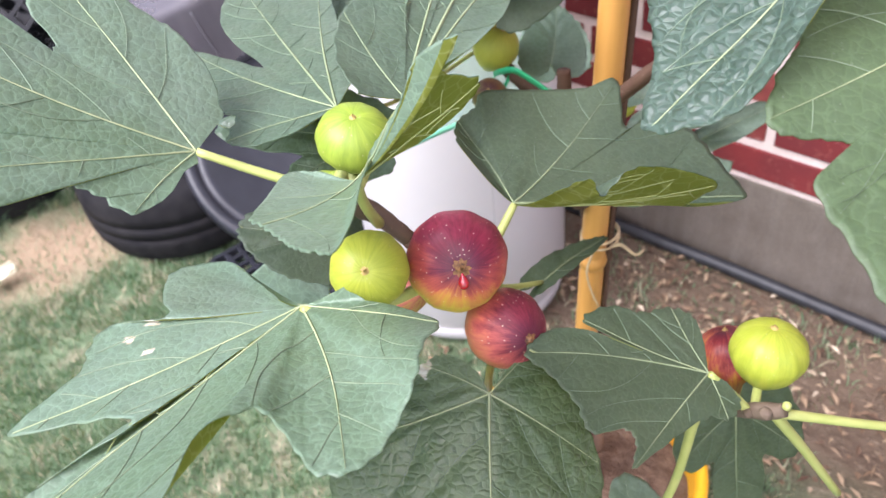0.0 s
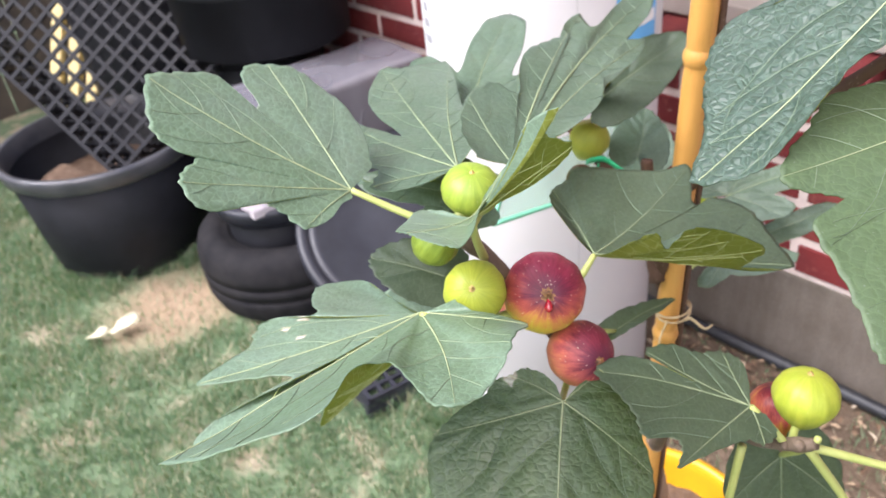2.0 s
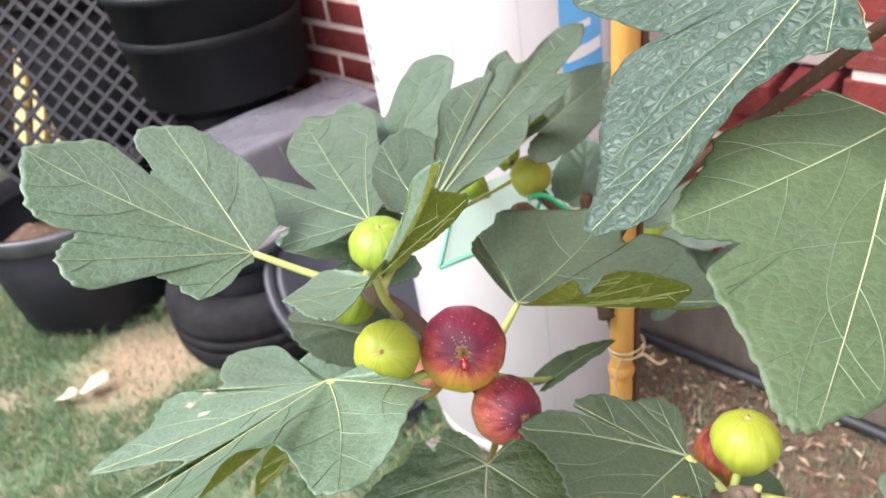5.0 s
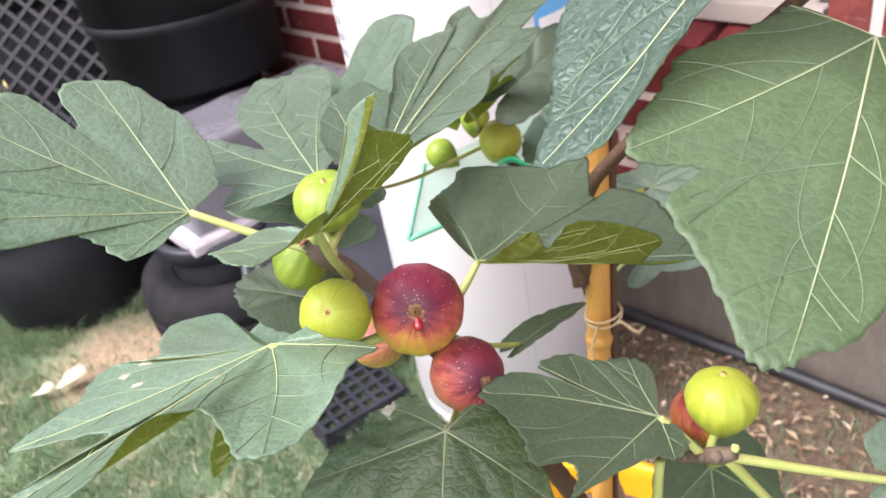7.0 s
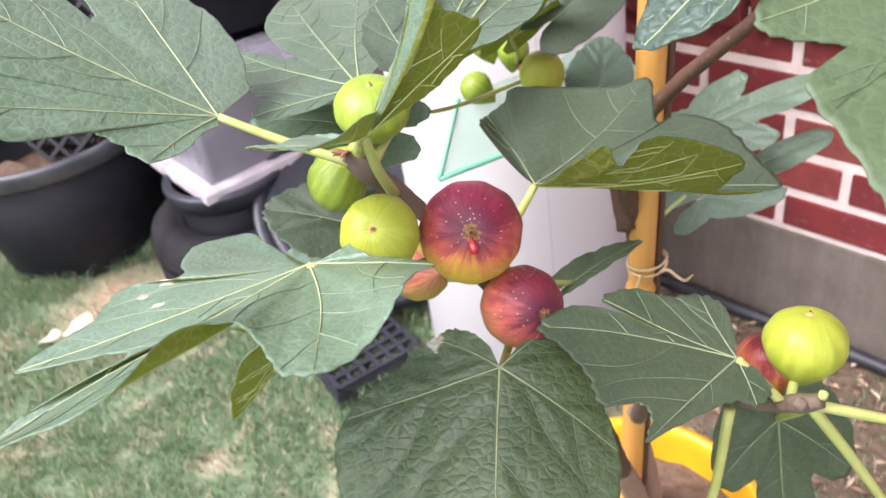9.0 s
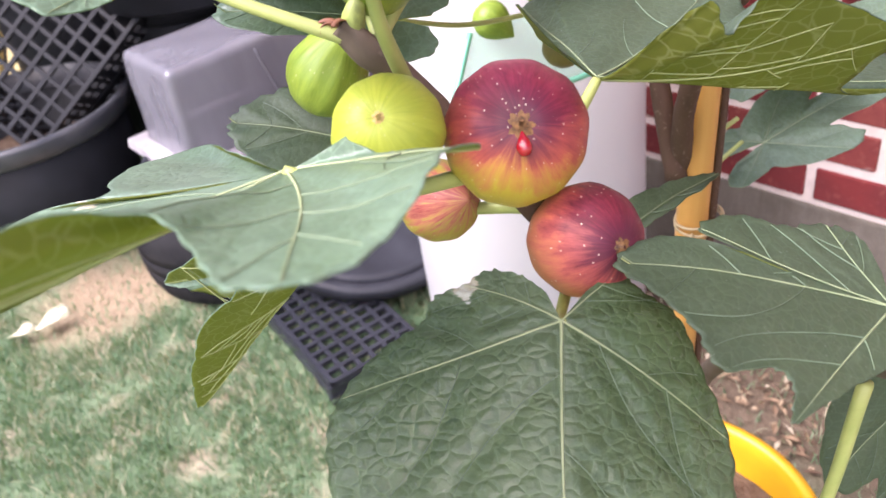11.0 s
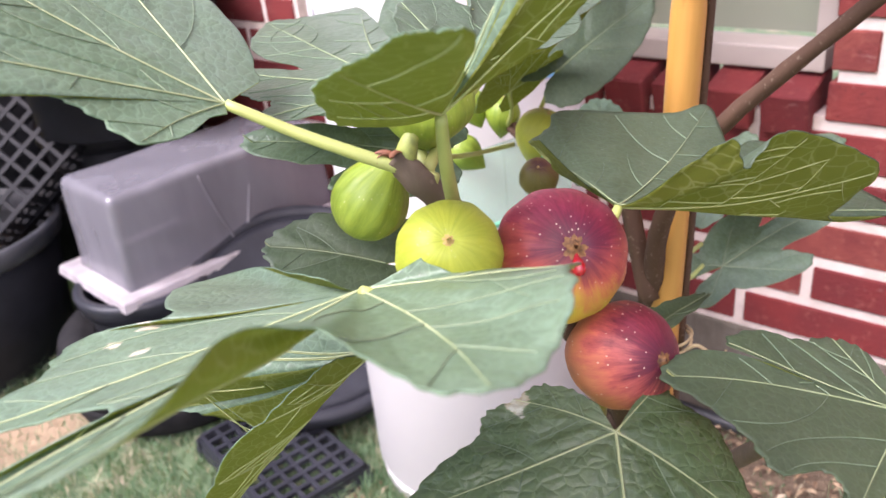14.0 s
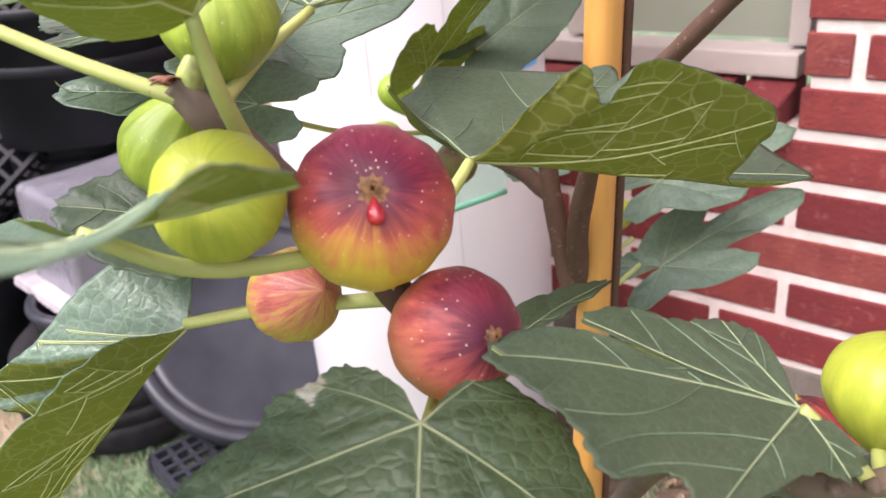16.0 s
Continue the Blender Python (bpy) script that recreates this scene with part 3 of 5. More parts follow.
# ---- the fig tree ----
class Leaf:
    """A lobed leaf that fans out from the top of its stalk. rim: (angle in degrees, reach in mm, lift in mm) of its lobes and notches."""

    def __init__(self, base, along, face, rim, fine=230, rings=34, cup=0.0, ruffle=0.0022, tooth=0.0012, seed=0, puff=0.0013, step=0.027, room=0.42, angle=48):
        self.base = Vector(base)
        n = Vector(face).normalized()
        d = Vector(along)
        d = (d - n * d.dot(n)).normalized()
        s = n.cross(d)
        self.m = Matrix((d, s, n)).transposed().to_4x4()
        self.m.translation = self.base
        rim = [(radians(a), r / 1000, l / 1000) for a, r, l in rim]
        self.ctrl = [Vector((r * math.cos(a), r * math.sin(a), l)) for a, r, l in rim]
        curve = spline(self.ctrl, max(3, round(fine / len(rim))))
        self.out = curve
        self.cup, self.ruffle, self.tooth, self.seed, self.rings, self.puff = cup, ruffle, tooth, seed, rings, puff
        self.step, self.room, self.angle = step, room, angle
        self.size = max(c.length for c in self.ctrl)

    def veins(self, tips):
        """Polylines in the flat plan: (points, width at start, width at end)."""
        lines, prim, rungs = [], [], []
        for t in tips:
            tip = self.ctrl[t]
            q = [tip.xy * (k / 20) * 0.985 for k in range(21)]
            bend = Vector((-tip.y, tip.x)) * (0.03 * math.sin(t * 2.3 + self.seed))
            q = [p + bend * math.sin(math.pi * k / 20) for k, p in enumerate(q)]
            prim.append((q, tip))
            lines.append((q, 0.00052 * (0.6 + tip.length / 0.2), 0.00009))
        poly = [c.xy for c in self.out]
        def inside(p):
            c = False
            j = len(poly) - 1
            for i in range(len(poly)):
                a, b = poly[i], poly[j]
                if (a.y > p.y) != (b.y > p.y) and p.x < (b.x - a.x) * (p.y - a.y) / (b.y - a.y + 1e-12) + a.x:
                    c = not c
                j = i
            return c
        def gap(p, skip):
            return min([min((p - w).length for w in q) for k, (q, _) in enumerate(prim) if k != skip] or [9])
        for k, (q, tip) in enumerate(prim):
            m = max(3, int(tip.length / self.step))
            for side in (-1, 1):
                row = []
                for i in range(1, m):
                    f = (i + (0.25 if side > 0 else -0.1) + 0.30 * math.sin(i * 7.3 + k * 2.1 + self.seed + side)) / m
                    if f < 0.14 or f > 0.93:
                        continue
                    at = q[min(20, int(f * 20))].lerp(q[min(20, int(f * 20) + 1)], f * 20 % 1)
                    way = (q[-1] - q[0]).normalized()
                    way.rotate(Matrix.Rotation(radians(side * (self.angle + 12 * math.sin(i * 3.7 + self.seed * 1.9 + k))), 2))
                    line, walked = [at.copy()], 0.0
                    for _ in range(40):
                        at = at + way * 0.003
                        walked += 0.003
                        way.rotate(Matrix.Rotation(radians(-side * 1.9 + 5 * noise.noise(Vector((at.x * 90, at.y * 90, k)))), 2))
                        if not inside(at * 1.02) or gap(at, k) < walked * self.room:
                            break
                        line.append(at.copy())
                    if len(line) > 2:
                        lines.append((line, 0.00014 * (0.5 + min(self.size, 0.17) / 0.2), 0.00005))
                        row.append(line)
                rungs += self.ladder(row, k * 7 + side)
        self.rungs = rungs
        return lines

    def ladder(self, row, salt):
        """Fine cross veins between neighbouring side veins."""
        rungs = []
        for a, b in zip(row, row[1:]):
            for i in range(2, len(a) - 1, 2):
                j = round(i * 0.92 + 1.2 * noise.noise(Vector((i * 0.7, salt, self.seed))))
                if j < 1 or j >= len(b):
                    continue
                p, q = a[i], b[j]
                span = (q - p).length
                if 0.003 < span < 0.030:
                    off = Vector((p.y - q.y, q.x - p.x)) * (0.16 * noise.noise(Vector((p.x * 300, p.y * 300, salt))))
                    kink = 0.3 + 0.4 * abs(noise.noise(Vector((p.y * 200, p.x * 200, salt + 3))))
                    rungs.append(([p, p.lerp(q, kink) + off, p.lerp(q, 0.75) + off * 0.5, q], 0.00011, 0.00008))
        return rungs

    def build(self, parent, tips, label="", top=None, scars=()):
        lines = self.veins(tips)
        marks = np.array([(p.x, p.y) for line, *_ in lines for p in self.dense(line)])
        out = self.out
        n, k = len(out), self.rings
        ss = [(j / k) ** 0.9 for j in range(1, k + 1)]
        grid = []
        for i, c in enumerate(out):
            saw = 1 + self.tooth * (math.sin(i * 1.3 + self.seed) * (0.6 + noise.noise(Vector((i * 0.21, self.seed, 0)))) + 0.8 * noise.noise(Vector((i * 0.55, self.seed, 4)))) / max(c.length, 0.02)
            for s in ss:
                edge = s ** 6
                q = Vector((c.x, c.y)) * s * (1 + (saw - 1) * edge)
                z = c.z * s ** 1.5 + self.cup * 4 * s * (1 - s)
                z += self.ruffle * s * s * noise.noise(Vector((q.x * 26, q.y * 26, self.seed * 3.1)))
                grid.append((q.x, q.y, z))
        g = np.array(grid)
        pucker = np.zeros(len(g))
        for a in range(0, len(g), 500):
            d = np.sqrt(((g[a:a + 500, None, :2] - marks[None]) ** 2).sum(2)).min(1)
            pucker[a:a + 500] = np.clip((d - 0.0014) / 0.0045, 0, 1)
        self.flat = g.copy()
        g[:, 2] += self.puff * pucker ** 0.8
        thick = 0.0005
        under = g.copy()
        under[:, 2] -= thick
        verts = [(0, 0, 0.0)] + [tuple(v) for v in g] + [(0, 0, -thick)] + [tuple(v) for v in under]
        off = 1 + n * k
        faces, ids = [], []
        for i in range(n - 1):
            a, b = 1 + i * k, 1 + (i + 1) * k
            faces.append((0, a, b)); ids.append(0)
            faces.append((off, off + b, off + a)); ids.append(1)
            for j in range(k - 1):
                faces.append((a + j, a + j + 1, b + j + 1, b + j)); ids.append(0)
                faces.append((off + a + j, off + b + j, off + b + j + 1, off + a + j + 1)); ids.append(1)
            faces.append((a + k - 1, off + a + k - 1, off + b + k - 1, b + k - 1)); ids.append(0)
        for si, (ctrl, share, reach) in enumerate(scars):
            at = self.ctrl[ctrl].xy * share
            for fi, f in enumerate(faces):
                if ids[fi] == 0:
                    v = verts[f[1]]
                    q = Vector(v[:2])
                    if (q - at).length < reach * (0.75 + 0.9 * noise.noise(Vector((q.x * 210, q.y * 210, si)))):
                        ids[fi] = 2
        ob = raw_mesh("leaf", verts, faces, [top or LEAF_TOP, LEAF_UNDER, SCAR], ids)
        if not self.turned(out):
            ob.data.flip_normals()
        ob.matrix_world = self.m
        ob.parent = parent
        ob.matrix_parent_inverse = parent.matrix_world.inverted()
        if label:
            tagged(ob, label)
        for line in lines[:len(tips)]:
            self.rib(ob, [line], "main_vein", DIM_VEIN if top in (LEAF_DARK, LEAF_MID) else VEIN, "pale raised main vein")
        self.rib(ob, lines[len(tips):], "side_vein_net", PALE_SIDE_VEIN if top in (None, LEAF_TOP, LEAF_GREEN) else SIDE_VEIN, "faint pale side veins")
        self.rib(ob, lines + self.rungs, "under_vein_net", UNDER_VEIN, "pale raised veins of the underside", -1)
        return ob

    @staticmethod
    def dense(line):
        return [p.lerp(q, k / 3) for p, q in zip(line, line[1:]) for k in range(3)]

    def over(self, pts):
        """The height of the blade at points of its plan."""
        n, k = len(self.out), self.rings
        rim = np.array([(c.x, c.y) for c in self.out])
        z = self.flat[:, 2].reshape(n, k)
        ss = np.array([0.0] + [(j / k) ** 0.9 for j in range(1, k + 1)])
        heights = []
        for q in pts:
            r = math.hypot(q.x, q.y)
            if r < 1e-5:
                heights.append(0.0)
                continue
            u = np.array((q.x / r, q.y / r))
            a, b = rim[:-1], rim[1:]
            side_a, side_b = u[0] * a[:, 1] - u[1] * a[:, 0], u[0] * b[:, 1] - u[1] * b[:, 0]
            f = np.where(np.abs(side_a - side_b) > 1e-12, side_a / (side_a - side_b + 1e-15), -1)
            hit = a + (b - a) * f[:, None]
            reach = hit @ u
            good = np.where((f >= 0) & (f <= 1) & (reach >= r * 0.999))[0]
            if not len(good):
                good = np.where((f >= 0) & (f <= 1) & (reach > 0))[0]
            if not len(good):
                heights.append(0.0)
                continue
            i = good[np.argmin(reach[good])]
            s = min(1.0, r / reach[i])
            za, zb = np.interp(s, ss, np.append(0, z[i])), np.interp(s, ss, np.append(0, z[i + 1]))
            heights.append(za + (zb - za) * f[i])
        return np.array(heights)

    @staticmethod
    def turned(out):
        return sum(a.x * b.y - a.y * b.x for a, b in zip(out, out[1:])) > 0

    def rib(self, ob, lines, name, mat, label, face=1):
        bm = bmesh.new()
        for line, w0, w1 in lines:
            rows = []
            zs = self.over(line)
            for i, p in enumerate(line):
                a, b = line[max(i - 1, 0)], line[min(i + 1, len(line) - 1)]
                d = (b - a).normalized() if (b - a).length > 0 else Vector((1, 0))
                side = Vector((-d.y, d.x))
                f = i / (len(line) - 1)
                w = (w0 + (w1 - w0) * f) * (1.0 if face > 0 else 1.25)
                z = zs[i] + (0.0003 if face > 0 else -0.0007)
                rows.append([bm.verts.new(v) for v in (
                    (p.x + side.x * w, p.y + side.y * w, z - 0.0001 * face), (p.x, p.y, z + face * (0.30 if face > 0 else 0.8) * w + 0.0002 * face),
                    (p.x - side.x * w, p.y - side.y * w, z - 0.0001 * face), (p.x, p.y, z - 0.00035 * face))])
            for u, v in zip(rows, rows[1:]):
                for c in range(4):
                    bm.faces.new((u[c], u[(c + 1) % 4], v[(c + 1) % 4], v[c]))
        vein = part(name, bm, mat, ob)
        tagged(vein, label, kind="stuff" if name.endswith("net") else "")
        vein.matrix_parent_inverse = Matrix.Identity(4)
        return vein


def plain_rim(length, width, lobes=5, lift=0.0, droop=0.0):
    """The rim of a fig leaf of that length and width in mm."""
    if lobes == 1:
        marks = [(-165, .16), (-140, .34), (-110, .50), (-80, .56), (-52, .66), (-28, .80), (-10, .95), (0, 1.0), (10, .95), (28, .80), (52, .66), (80, .56), (110, .50), (140, .34), (165, .16)]
    elif lobes == 3:
        marks = [(-160, .20), (-130, .40), (-100, .52), (-75, .66), (-58, .72), (-45, .62), (-34, .46), (-24, .66), (-12, .92), (0, 1.0), (12, .92), (24, .66), (34, .46), (45, .62), (58, .72), (75, .66), (100, .52), (130, .40), (160, .20)]
    else:
        marks = [(-162, .22), (-140, .42), (-122, .52), (-106, .46), (-96, .42), (-80, .62), (-62, .80), (-50, .76), (-40, .56), (-32, .44), (-22, .66), (-12, .92), (0, 1.0), (12, .92), (22, .66), (32, .44), (40, .56), (50, .76), (62, .80), (80, .62), (96, .42), (106, .46), (122, .52), (140, .42), (162, .22)]
    out = []
    for a, r in marks:
        x, y = r * math.cos(radians(a)) * length, r * math.sin(radians(a)) * width
        reach = math.hypot(x, y)
        out.append((math.degrees(math.atan2(y, x)), reach, lift * (abs(y) / width) ** 1.5 + droop * max(0, x / length) ** 2))
    return out


def stalk(parent, points, r0, r1, label=""):
    bm = bmesh.new()
    tube(bm, points, [r0 + (r1 - r0) * i / (len(points) - 1) for i in range(len(points))], 10, 6)
    return part("petiole", bm, PETIOLE, parent, label)


def fig(parent, centre, axis, radius, skin, label, plump=1.0, neck=0.5, ribs=0.01, eye=1.0, seed=0):
    """A fig: a turned body with faint ribs, a short neck, and a scaly eye at its end."""
    bm = bmesh.new()
    n, m = 56, 40
    rings = []
    for j in range(m + 1):
        f = j / m
        a = math.pi * f
        r = radius * math.sin(a) ** 0.92
        z = -radius * math.cos(a) * plump
        if f < 0.5:
            pull = (0.5 - f) * 2
            z -= radius * neck * pull ** 3
            r *= 1 - 0.28 * neck * pull
        if f > 0.93:
            z -= radius * 0.05 * ((f - 0.93) / 0.07)
        ring = []
        for i in range(n):
            b = 2 * math.pi * i / n
            q = r * (1 + ribs * math.sin(11 * b + seed) * math.sin(a) + 0.03 * noise.noise(Vector((math.cos(b), math.sin(b), f * 2 + seed))))
            ring.append(bm.verts.new((q * math.cos(b), q * math.sin(b), z)))
        rings.append(ring)
    for u, v in zip(rings, rings[1:]):
        for i in range(n):
            j = (i + 1) % n
            bm.faces.new((u[i], u[j], v[j], v[i]))
    bmesh.ops.remove_doubles(bm, verts=bm.verts, dist=1e-6)
    ob = link_mesh("fig", bm, skin)
    q = Vector(axis).normalized().to_track_quat("Z", "Y")
    ob.matrix_world = Matrix.Translation(centre) @ q.to_matrix().to_4x4()
    ob.parent = parent
    ob.matrix_parent_inverse = parent.matrix_world.inverted()
    tagged(ob, label)
    if eye:
        bm = bmesh.new()
        rng = random.Random(seed)
        top = radius * plump * 0.955
        for layer, count, rad in ((0, 9, 0.15), (1, 6, 0.085)):
            for i in range(count):
                b = 2 * math.pi * (i + 0.5 * layer) / count + rng.uniform(-0.2, 0.2)
                r0, r1 = radius * rad * eye * 1.15, radius * rad * eye * 0.35
                w = radius * 0.05 * eye
                h = radius * (0.05 + 0.05 * layer) * rng.uniform(0.7, 1.3)
                d, s = Vector((math.cos(b), math.sin(b), 0)), Vector((-math.sin(b), math.cos(b), 0))
                v = [bm.verts.new(Vector((0, 0, top)) + p) for p in (d * r0 + s * w, d * r0 - s * w, d * r1 - s * w * 0.6 + Vector((0, 0, h)), d * r1 + s * w * 0.6 + Vector((0, 0, h)), d * (r0 + w * 0.4) + Vector((0, 0, h * 0.4)))]
                bm.faces.new((v[0], v[4], v[1], v[2], v[3]))
        r = bmesh.ops.create_icosphere(bm, subdivisions=2, radius=radius * 0.10 * eye)
        bmesh.ops.transform(bm, matrix=Matrix.Translation((0, 0, top - radius * 0.05)) @ Matrix.Diagonal((1, 1, 0.6, 1)), verts=r["verts"])
        e = part("eye", bm, EYE_BROWN if eye > 0.7 else EYE_PALE, ob, "brown scaly eye of the fig" if eye > 0.7 else "pale tan eye of the fig")
        e.matrix_parent_inverse = Matrix.Identity(4)
    return ob


TREE = root("fig_tree", (-0.105, 0.29, 0.2), "young fig tree with lobed leaves, ripening figs, tied to a stake", "fig tree")
bpy.context.view_layer.update()


def woody(points, radii, mat=None, name="branch", n=14):
    bm = bmesh.new()
    tube(bm, points, radii, n, 8, rough=0.14)
    ob = link_mesh(name, bm, mat or BARK)
    ob.parent = TREE
    ob.matrix_parent_inverse = TREE.matrix_world.inverted()
    return ob


def green(points, r0, r1):
    bm = bmesh.new()
    tube(bm, points, [r0 + (r1 - r0) * i / (len(points) - 1) for i in range(len(points))], 10, 6)
    ob = link_mesh("petiole", bm, PETIOLE)
    ob.parent = TREE
    ob.matrix_parent_inverse = TREE.matrix_world.inverted()
    return ob


# the stem with the ripe figs, from the bud to the pot
woody([(-0.0675, -0.0135, 0.8685), (-0.061, -0.008, 0.858), (-0.055, 0.003, 0.843), (-0.046, 0.012, 0.826)], [0.0046, 0.0058, 0.0050, 0.0044], BARK_TIP)
woody([(-0.046, 0.012, 0.826), (-0.030, 0.016, 0.811), (-0.012, 0.018, 0.795), (0.000, 0.026, 0.772), (0.000, 0.060, 0.70), (-0.020, 0.120, 0.58), (-0.050, 0.180, 0.46)],
      [0.0046, 0.0052, 0.0058, 0.0063, 0.0068, 0.0080, 0.0095])
woody([(-0.048, 0.177, 0.466), (-0.062, 0.205, 0.415), (-0.085, 0.250, 0.33), (-0.100, 0.295, 0.20)], [0.0095, 0.0105, 0.0125, 0.0150], OLD_BARK, "trunk")
woody([(0.138, 0.078, 0.752), (0.130, 0.077, 0.746), (0.118, 0.076, 0.739), (0.098, 0.077, 0.730), (0.062, 0.098, 0.715), (0.022, 0.140, 0.655), (-0.035, 0.200, 0.55), (-0.080, 0.250, 0.45)], [0.0036, 0.0049, 0.0040, 0.0043, 0.0046, 0.0054, 0.0066, 0.0080], BARK_TIP)
woody([(-0.078, 0.248, 0.453), (-0.098, 0.272, 0.425), (-0.108, 0.296, 0.35), (-0.116, 0.325, 0.25), (-0.118, 0.330, 0.20)], [0.0084, 0.0095, 0.0105, 0.0125, 0.0140], OLD_BARK, "trunk")
woody([(-0.118, 0.290, 0.20), (-0.110, 0.288, 0.38), (-0.105, 0.287, 0.50), (-0.101, 0.285, 0.60), (-0.094, 0.262, 0.67), (-0.078, 0.240, 0.735), (-0.045, 0.228, 0.80), (0.052, 0.229, 0.90), (0.20, 0.235, 1.05), (0.30, 0.24, 1.15)],
      [0.011, 0.0100, 0.0088, 0.0080, 0.0076, 0.0064, 0.0052, 0.0045, 0.0040, 0.0038], name="trunk")
woody([(-0.094, 0.255, 0.66), (-0.112, 0.262, 0.72), (-0.120, 0.268, 0.752), (-0.122, 0.270, 0.774)], [0.0075, 0.0066, 0.0060, 0.0054])
woody([(-0.114, 0.265, 0.725), (-0.150, 0.280, 0.732), (-0.205, 0.305, 0.733), (-0.245, 0.318, 0.745), (-0.275, 0.322, 0.760)], [0.0065, 0.006, 0.006, 0.006, 0.004])

# leaves whose lobes are told one by one: base, way of the midrib, facing, rim
A = ((-0.111, -0.0511, 0.8948), (-0.541, -0.575, 0.614), (0.552, 0.308, 0.775),
     [(-106, 30, 1), (-87, 52, 1), (-72, 75, 1), (-64, 85, 0), (-54, 101, 0), (-43, 106, -1), (-34, 107, -1), (-28, 98, -2), (-25, 80, -2), (-20, 76, -2), (-19, 85, -2), (-20, 100, -1), (-18, 111, -1), (-7, 124, 1), (0, 132, 2), (10, 125, 2), (18, 118, 1), (22, 106, 0), (23, 95, -1), (29, 103, 0), (34, 107, 0), (42, 104, 0), (45, 92, -1), (43, 71, -2), (45, 61, -2), (53, 54, -2), (69, 50, -1), (79, 31, 0), (74, 22, -1), (107, 7, 0)])
B = ((-0.0402, -0.0639, 0.8441), (0.094, -0.989, 0.115), (-0.319, 0.079, 0.945),
     [(119, 22, 6), (112, 33, -1), (101, 55, -2), (93, 78, -1), (79, 89, 4), (71, 104, 5), (64, 113, 0), (58, 123, 0), (53, 129, 3), (49, 127, 5), (47, 117, 6), (43, 100, 9), (39, 95, 15), (33, 112, 22), (31, 143, 20), (19, 158, 14), (9, 164, 8), (0, 167, 2), (-8, 149, -8), (-11, 133, -4), (-10, 111, -1), (-5, 89, 1), (-11, 88, 2), (-22, 104, 2), (-30, 130, 2), (-35, 116, 4), (-44, 101, 6), (-53, 103, 8), (-62, 98, 9), (-61, 67, 8), (-77, 82, 9), (-88, 95, 11), (-95, 91, 10), (-102, 66, 9), (-95, 30, 7), (-55, 9, 6)])
C = ((0.1011, 0.0659, 0.7672), (-0.693, -0.638, 0.335), (0.33, 0.132, 0.935),
     [(-96, 18, 0), (-89, 34, 1), (-72, 41, 1), (-46, 45, 1), (-35, 59, 0), (-19, 69, 0), (-14, 53, 1), (-14, 68, 0), (-10, 84, -1), (0, 97, -2), (8, 87, -1), (20, 80, 0), (31, 82, 1), (36, 66, 1), (43, 67, 1), (48, 78, 1), (51, 62, 1), (72, 28, 0), (101, 26, -1), (134, 21, -2), (156, 10, -1)])
D = ((-0.0153, 0.0624, 0.8289), (-0.151, 0.954, -0.258), (0.06, 0.269, 0.961),
     [(78, 13, 3), (60, 44, 4), (81, 43, 19), (53, 83, 9), (46, 84, 17), (42, 92, 24), (23, 96, 30), (7, 112, 31), (0, 128, 37), (-12, 101, 21), (-14, 119, 24), (-22, 134, 22), (-33, 135, 14), (-48, 135, 7), (-49, 100, 2), (-64, 100, 29), (-75, 73, 40), (-91, 56, 41), (-101, 49, 27), (-113, 46, 38), (-120, 28, 21)])
E = ((0.0285, -0.0201, 0.7861), (0.549, -0.696, -0.463), (0.441, -0.229, 0.868),
     [(-154, 11, -2), (-145, 21, -5), (-132, 31, -9), (-118, 36, -12), (-106, 44, -16), (-94, 46, -17), (-84, 61, -23), (-74, 76, -28), (-65, 84, -29), (-51, 92, -29), (-41, 100, -27), (-27, 107, -21), (-11, 113, -10), (0, 118, 0), (13, 107, -10), (30, 94, -18), (44, 81, -21), (62, 67, -22), (83, 50, -18), (103, 43, -15), (122, 33, -10), (135, 30, -8), (142, 15, -3), (130, 5, -2)])
F = ((0.1287, 0.1303, 1.0301), (-0.282, -0.763, -0.581), (-0.334, -0.49, 0.805),
     [(53, 74, 0), (38, 60, 0), (22, 65, 0), (13, 88, 0), (13, 116, 0), (10, 139, 0), (0, 157, 0), (-9, 135, 0), (-23, 123, 0), (-36, 115, 0), (-46, 104, 0), (-43, 79, 0), (-60, 112, 0), (-73, 173, 0), (-83, 189, 0), (-97, 150, 0), (-112, 101, 0), (-138, 39, 0)])
G = ((0.1635, 0.1274, 0.9612), (0.212, -0.915, -0.342), (0.413, -0.234, 0.88),
     [(-102, 12, 0), (-102, 26, 0), (-96, 35, 0), (-84, 39, 0), (-69, 51, 0), (-62, 67, 0), (-58, 80, 0), (-48, 93, 0), (-43, 106, 0), (-37, 119, 0), (-33, 115, 0), (-29, 105, 0), (-25, 99, 0), (-26, 112, 0), (-25, 122, 0), (-17, 130, 0), (-10, 141, 0), (-6, 152, 0), (-3, 157, 0), (0, 154, 0), (2, 147, 0), (7, 138, 0), (11, 124, 0), (18, 110, 0), (28, 88, 0), (47, 56, 0), (80, 29, 0), (108, 13, 0)])
I = ((-0.0975, 0.0242, 0.8817), (-0.758, 0.652, 0.016), (-0.022, -0.051, 0.998),
     [(-24, 27, 0), (-8, 66, 0), (-3, 113, 0), (0, 179, 0), (5, 188, 0), (12, 192, 0), (17, 198, 0), (26, 152, 0), (30, 116, 0), (33, 71, 0), (37, 100, 0), (41, 126, 0), (56, 86, 0), (72, 64, 0), (79, 54, 0), (99, 58, 0), (113, 47, 0), (119, 26, 0), (115, 12, 0)])
